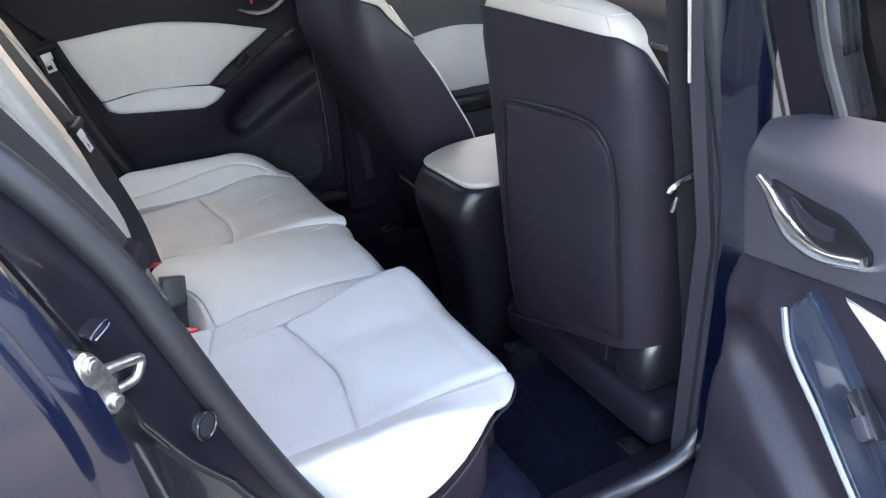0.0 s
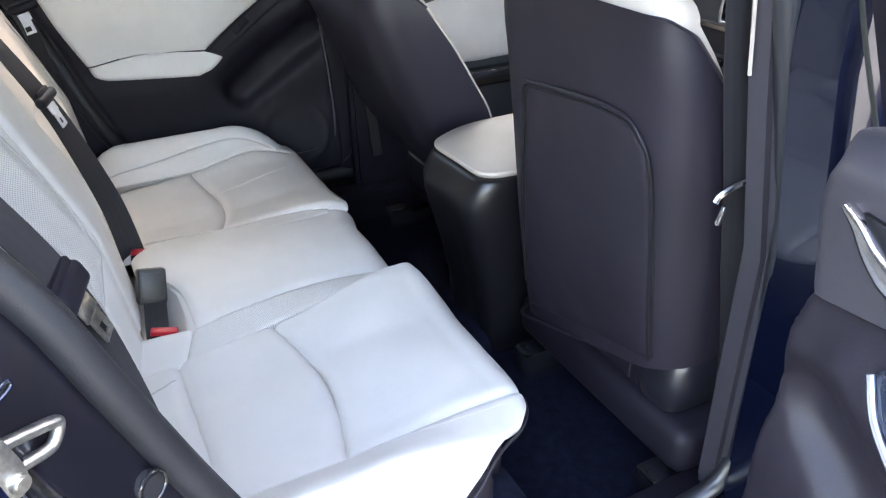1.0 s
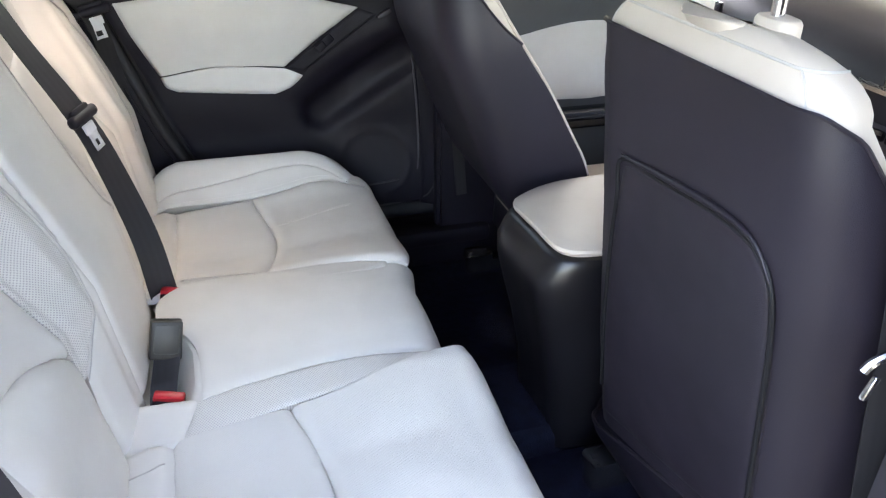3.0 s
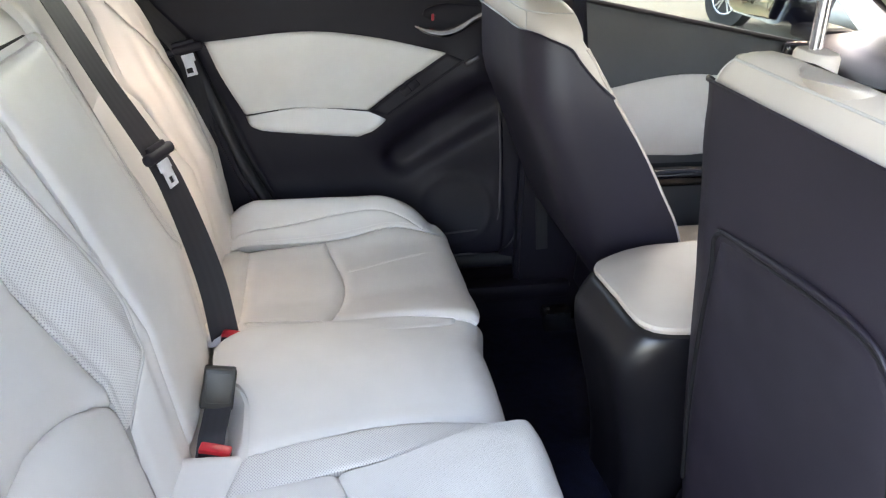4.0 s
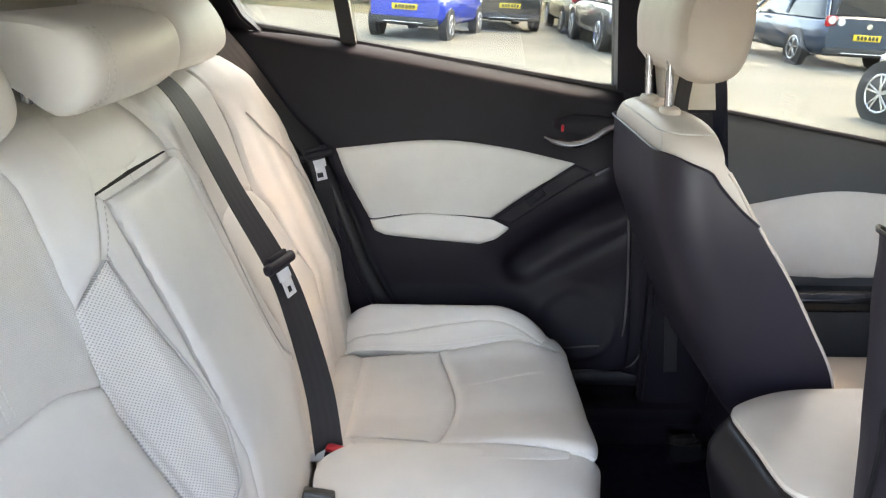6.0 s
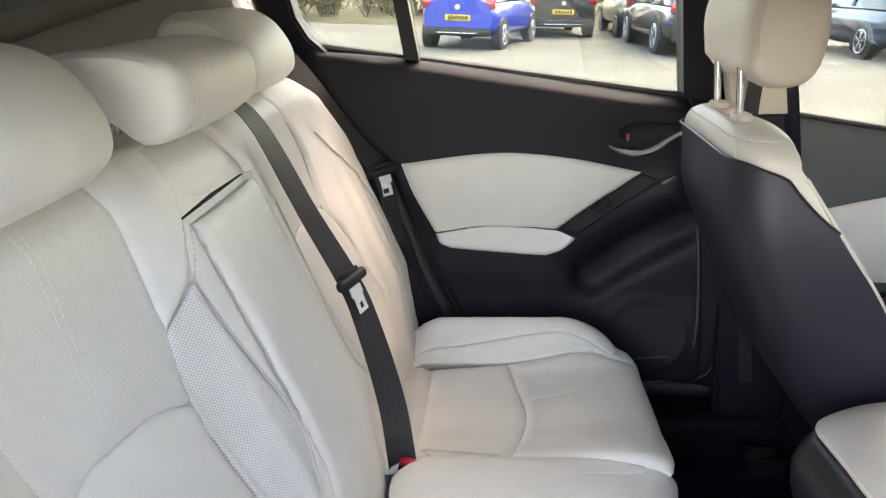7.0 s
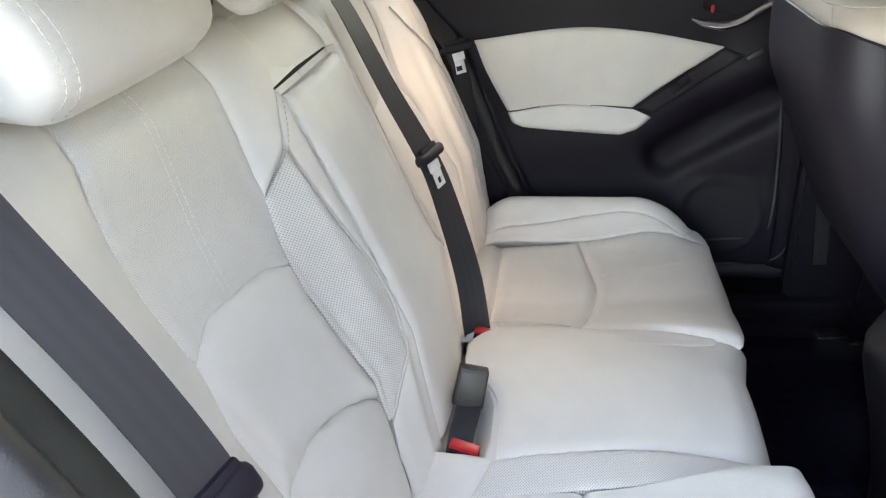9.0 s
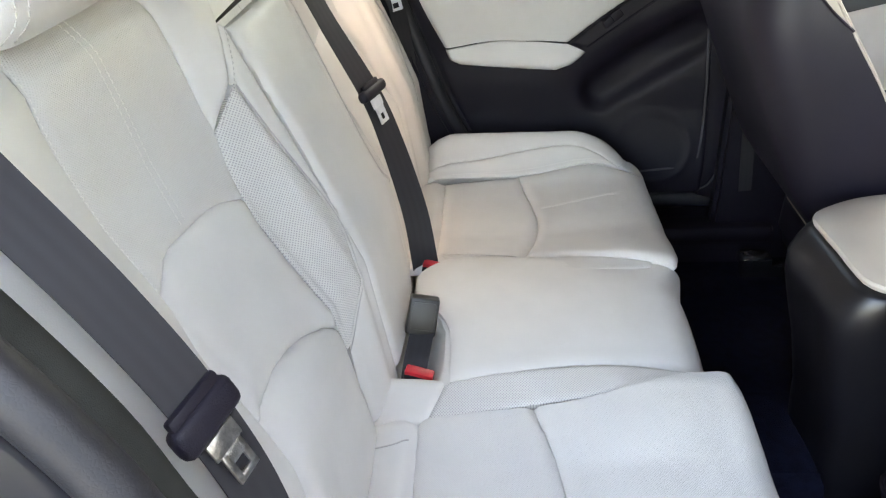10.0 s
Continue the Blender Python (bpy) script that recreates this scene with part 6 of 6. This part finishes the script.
            rimring = tube([tuple(p + out * 0.11 + Vector((0, math.cos(a), math.sin(a))) * wheel_r * 0.66) for a in np.linspace(0, 2 * math.pi, 25)], 0.014, n=6, steps=48)
            part("spokes", join(*sp), alloy, wh, "silver alloy spokes")
            part("rim_edge", rimring, alloy, wh)
    pl = part("number_plate", rbox((0, r0 - 0.012, 0.60), (0.52, 0.012, 0.11), 0.004), plate_yellow, c, "yellow plate with dark bars")
    for k, w in ((-0.17, 0.05), (-0.10, 0.05), (-0.03, 0.05), (0.05, 0.05), (0.12, 0.05), (0.19, 0.05)):
        part("plate_bar", rbox((k, r0 - 0.019, 0.60), (w, 0.004, 0.07), 0.001), bumper_black, pl)
    part("bumper", rbox((0, r0 + 0.03, 0.34), (W * 0.84, 0.12, 0.16), 0.04, seg=2), bumper_black, c)
    part("bumper_strip", rbox((0, r0 - 0.03, 0.315), (W * 0.5, 0.02, 0.022), 0.006), alloy, c)
    part("tailgate_glass", plate([(-W * 0.36, 0.98), (W * 0.36, 0.98), (W * 0.31, H - 0.14), (-W * 0.31, H - 0.14)], "y", r0 + 0.045, r0 + 0.06, 0.005, curve=False), car_glass, c)
    part("badge", cyl((0, r0 - 0.005, 0.80), (0, r0 - 0.02, 0.80), 0.05, n=20), alloy, c)
    return c


parked_car("bright blue small hatchback parked tail-on", -0.36, 14.45, -16, car_paint("bright_blue_paint", (0.012, 0.045, 0.42)), L=3.5, W=1.62, H=1.46, axle=0.5, base=2.35, wheel_r=0.28)
parked_car("black hatchback parked tail-on", 1.75, 18.4, 6, car_paint("black_paint", (0.02, 0.018, 0.02)), L=4.2)
parked_car("dark grey estate car parked in a row", 4.2, 14.1, 2, car_paint("dark_grey_paint", (0.035, 0.037, 0.04)), L=4.5, W=1.82, H=1.56, base=2.65, wheel_r=0.33)
parked_car("dark grey hatchback behind the estate", 4.1, 18.4, 1, car_paint("grey_paint", (0.045, 0.05, 0.05)), L=4.3, W=1.80, H=1.52)
parked_car("blue metallic people carrier parked tail-on", 7.95, 13.9, 3, car_paint("steel_blue_paint", (0.020, 0.045, 0.085), 0.4), round_lamps=True, L=4.3, W=1.80, H=1.60, axle=0.85, wheel_r=0.32)
parked_car("white hatchback parked alongside", 6.55, 5.1, 13, car_paint("white_paint", (0.75, 0.76, 0.77), 0.0), L=3.60, W=1.76, H=1.50, axle=0.8, base=2.5, wheel_r=0.31)
parked_car("dark car parked beside the people carrier", 10.9, 15.0, 0, car_paint("charcoal_paint", (0.04, 0.045, 0.05)), L=4.3)
parked_car("silver car at the far edge of the car park", 12.4, 20.5, 10, car_paint("silver_paint", (0.45, 0.46, 0.47), 0.5), L=4.3)

# ---- verge and bushes ----
verge_mat = mat("leaf_litter", (0.16, 0.12, 0.07), 0.9, grain=1.0, grain_size=0.05, vary=0.6, vary_size=0.3, color2=(0.07, 0.075, 0.03))
twig_mat = mat("bare_twigs", (0.16, 0.12, 0.085), 0.85, vary=0.4, vary_size=0.3)
leaf_mat = mat("winter_leaves", (0.085, 0.10, 0.035), 0.6, vary=0.5, vary_size=0.4, color2=(0.15, 0.12, 0.05))
tagged(part("verge", loft([[(x, 22.0 + 0.5 * math.sin(x * 0.7), SLOPE * (x - 0.3) + 0.005), (x, 22.3 + 0.5 * math.sin(x * 0.7), SLOPE * (x - 0.3) + 0.10), (x, 25, SLOPE * (x - 0.3) + 0.35), (x, 40, SLOPE * (x - 0.3) + 1.2)] for x in np.linspace(-40, 40, 81)], cap=False, closed=False), verge_mat), "verge of leaf litter at the car park edge", "verge", kind="structure")


def bushes(x0, x1, y0, y1, height, count, seed):
    """Stems, twigs and leaves of one thicket, each kind in one mesh."""
    rng = random.Random(seed)
    tv, tf, lv, lf = [], [], [], []

    def stick(a, b, ra, rb):
        d = (b - a).normalized()
        s = d.cross(Vector((0.3, 0.2, 1))).normalized()
        q = d.cross(s)
        o = len(tv)
        for p, rr in ((a, ra), (b, rb)):
            for k in range(3):
                an = 2 * math.pi * k / 3
                tv.append(p + (s * math.cos(an) + q * math.sin(an)) * rr)
        for k in range(3):
            tf.append((o + k, o + (k + 1) % 3, o + 3 + (k + 1) % 3, o + 3 + k))

    for _ in range(count):
        p = Vector((rng.uniform(x0, x1), rng.uniform(y0, y1), 0.1))
        p.z += SLOPE * (p.x - 0.3)
        for _ in range(4):
            a, d = p.copy(), Vector((rng.gauss(0, 0.4), rng.gauss(0, 0.4), 1)).normalized()
            for seg in range(4):
                b = a + d * height * rng.uniform(0.15, 0.3)
                stick(a, b, 0.02 - seg * 0.004, 0.016 - seg * 0.004)
                for _ in range(3):
                    e = (d + Vector((rng.gauss(0, 0.7), rng.gauss(0, 0.7), rng.gauss(0, 0.5)))).normalized()
                    t = b + e * rng.uniform(0.2, 0.6)
                    stick(b, t, 0.007, 0.003)
                    for _ in range(5):
                        q = b.lerp(t, rng.uniform(0.2, 1.1)) + Vector((rng.gauss(0, 0.06), rng.gauss(0, 0.06), rng.gauss(0, 0.06)))
                        u = Vector((rng.gauss(0, 1), rng.gauss(0, 1), rng.gauss(0, 1))).normalized() * 0.05
                        w = u.orthogonal().normalized() * 0.028
                        o = len(lv)
                        lv.extend((q - u, q + w, q + u, q - w))
                        lf.append((o, o + 1, o + 2, o + 3))
                a, d = b, (d + Vector((rng.gauss(0, 0.3), rng.gauss(0, 0.3), 0.1))).normalized()
    th = thing("thicket", "tangled winter bushes along the verge", "bushes", "bushes along the verge", at=((x0 + x1) / 2, (y0 + y1) / 2, SLOPE * ((x0 + x1) / 2 - 0.3)))
    part("stems", (tv, tf), twig_mat, th, smooth=False, kind="stuff")
    part("leaves", (lv, lf), leaf_mat, th, smooth=False, kind="stuff")


bushes(-14, -3, 22.8, 25, 1.6, 70, 3)
bushes(-3, 8, 23, 25.5, 2.2, 60, 4)
bushes(8, 22, 22.8, 26, 2.2, 60, 5)
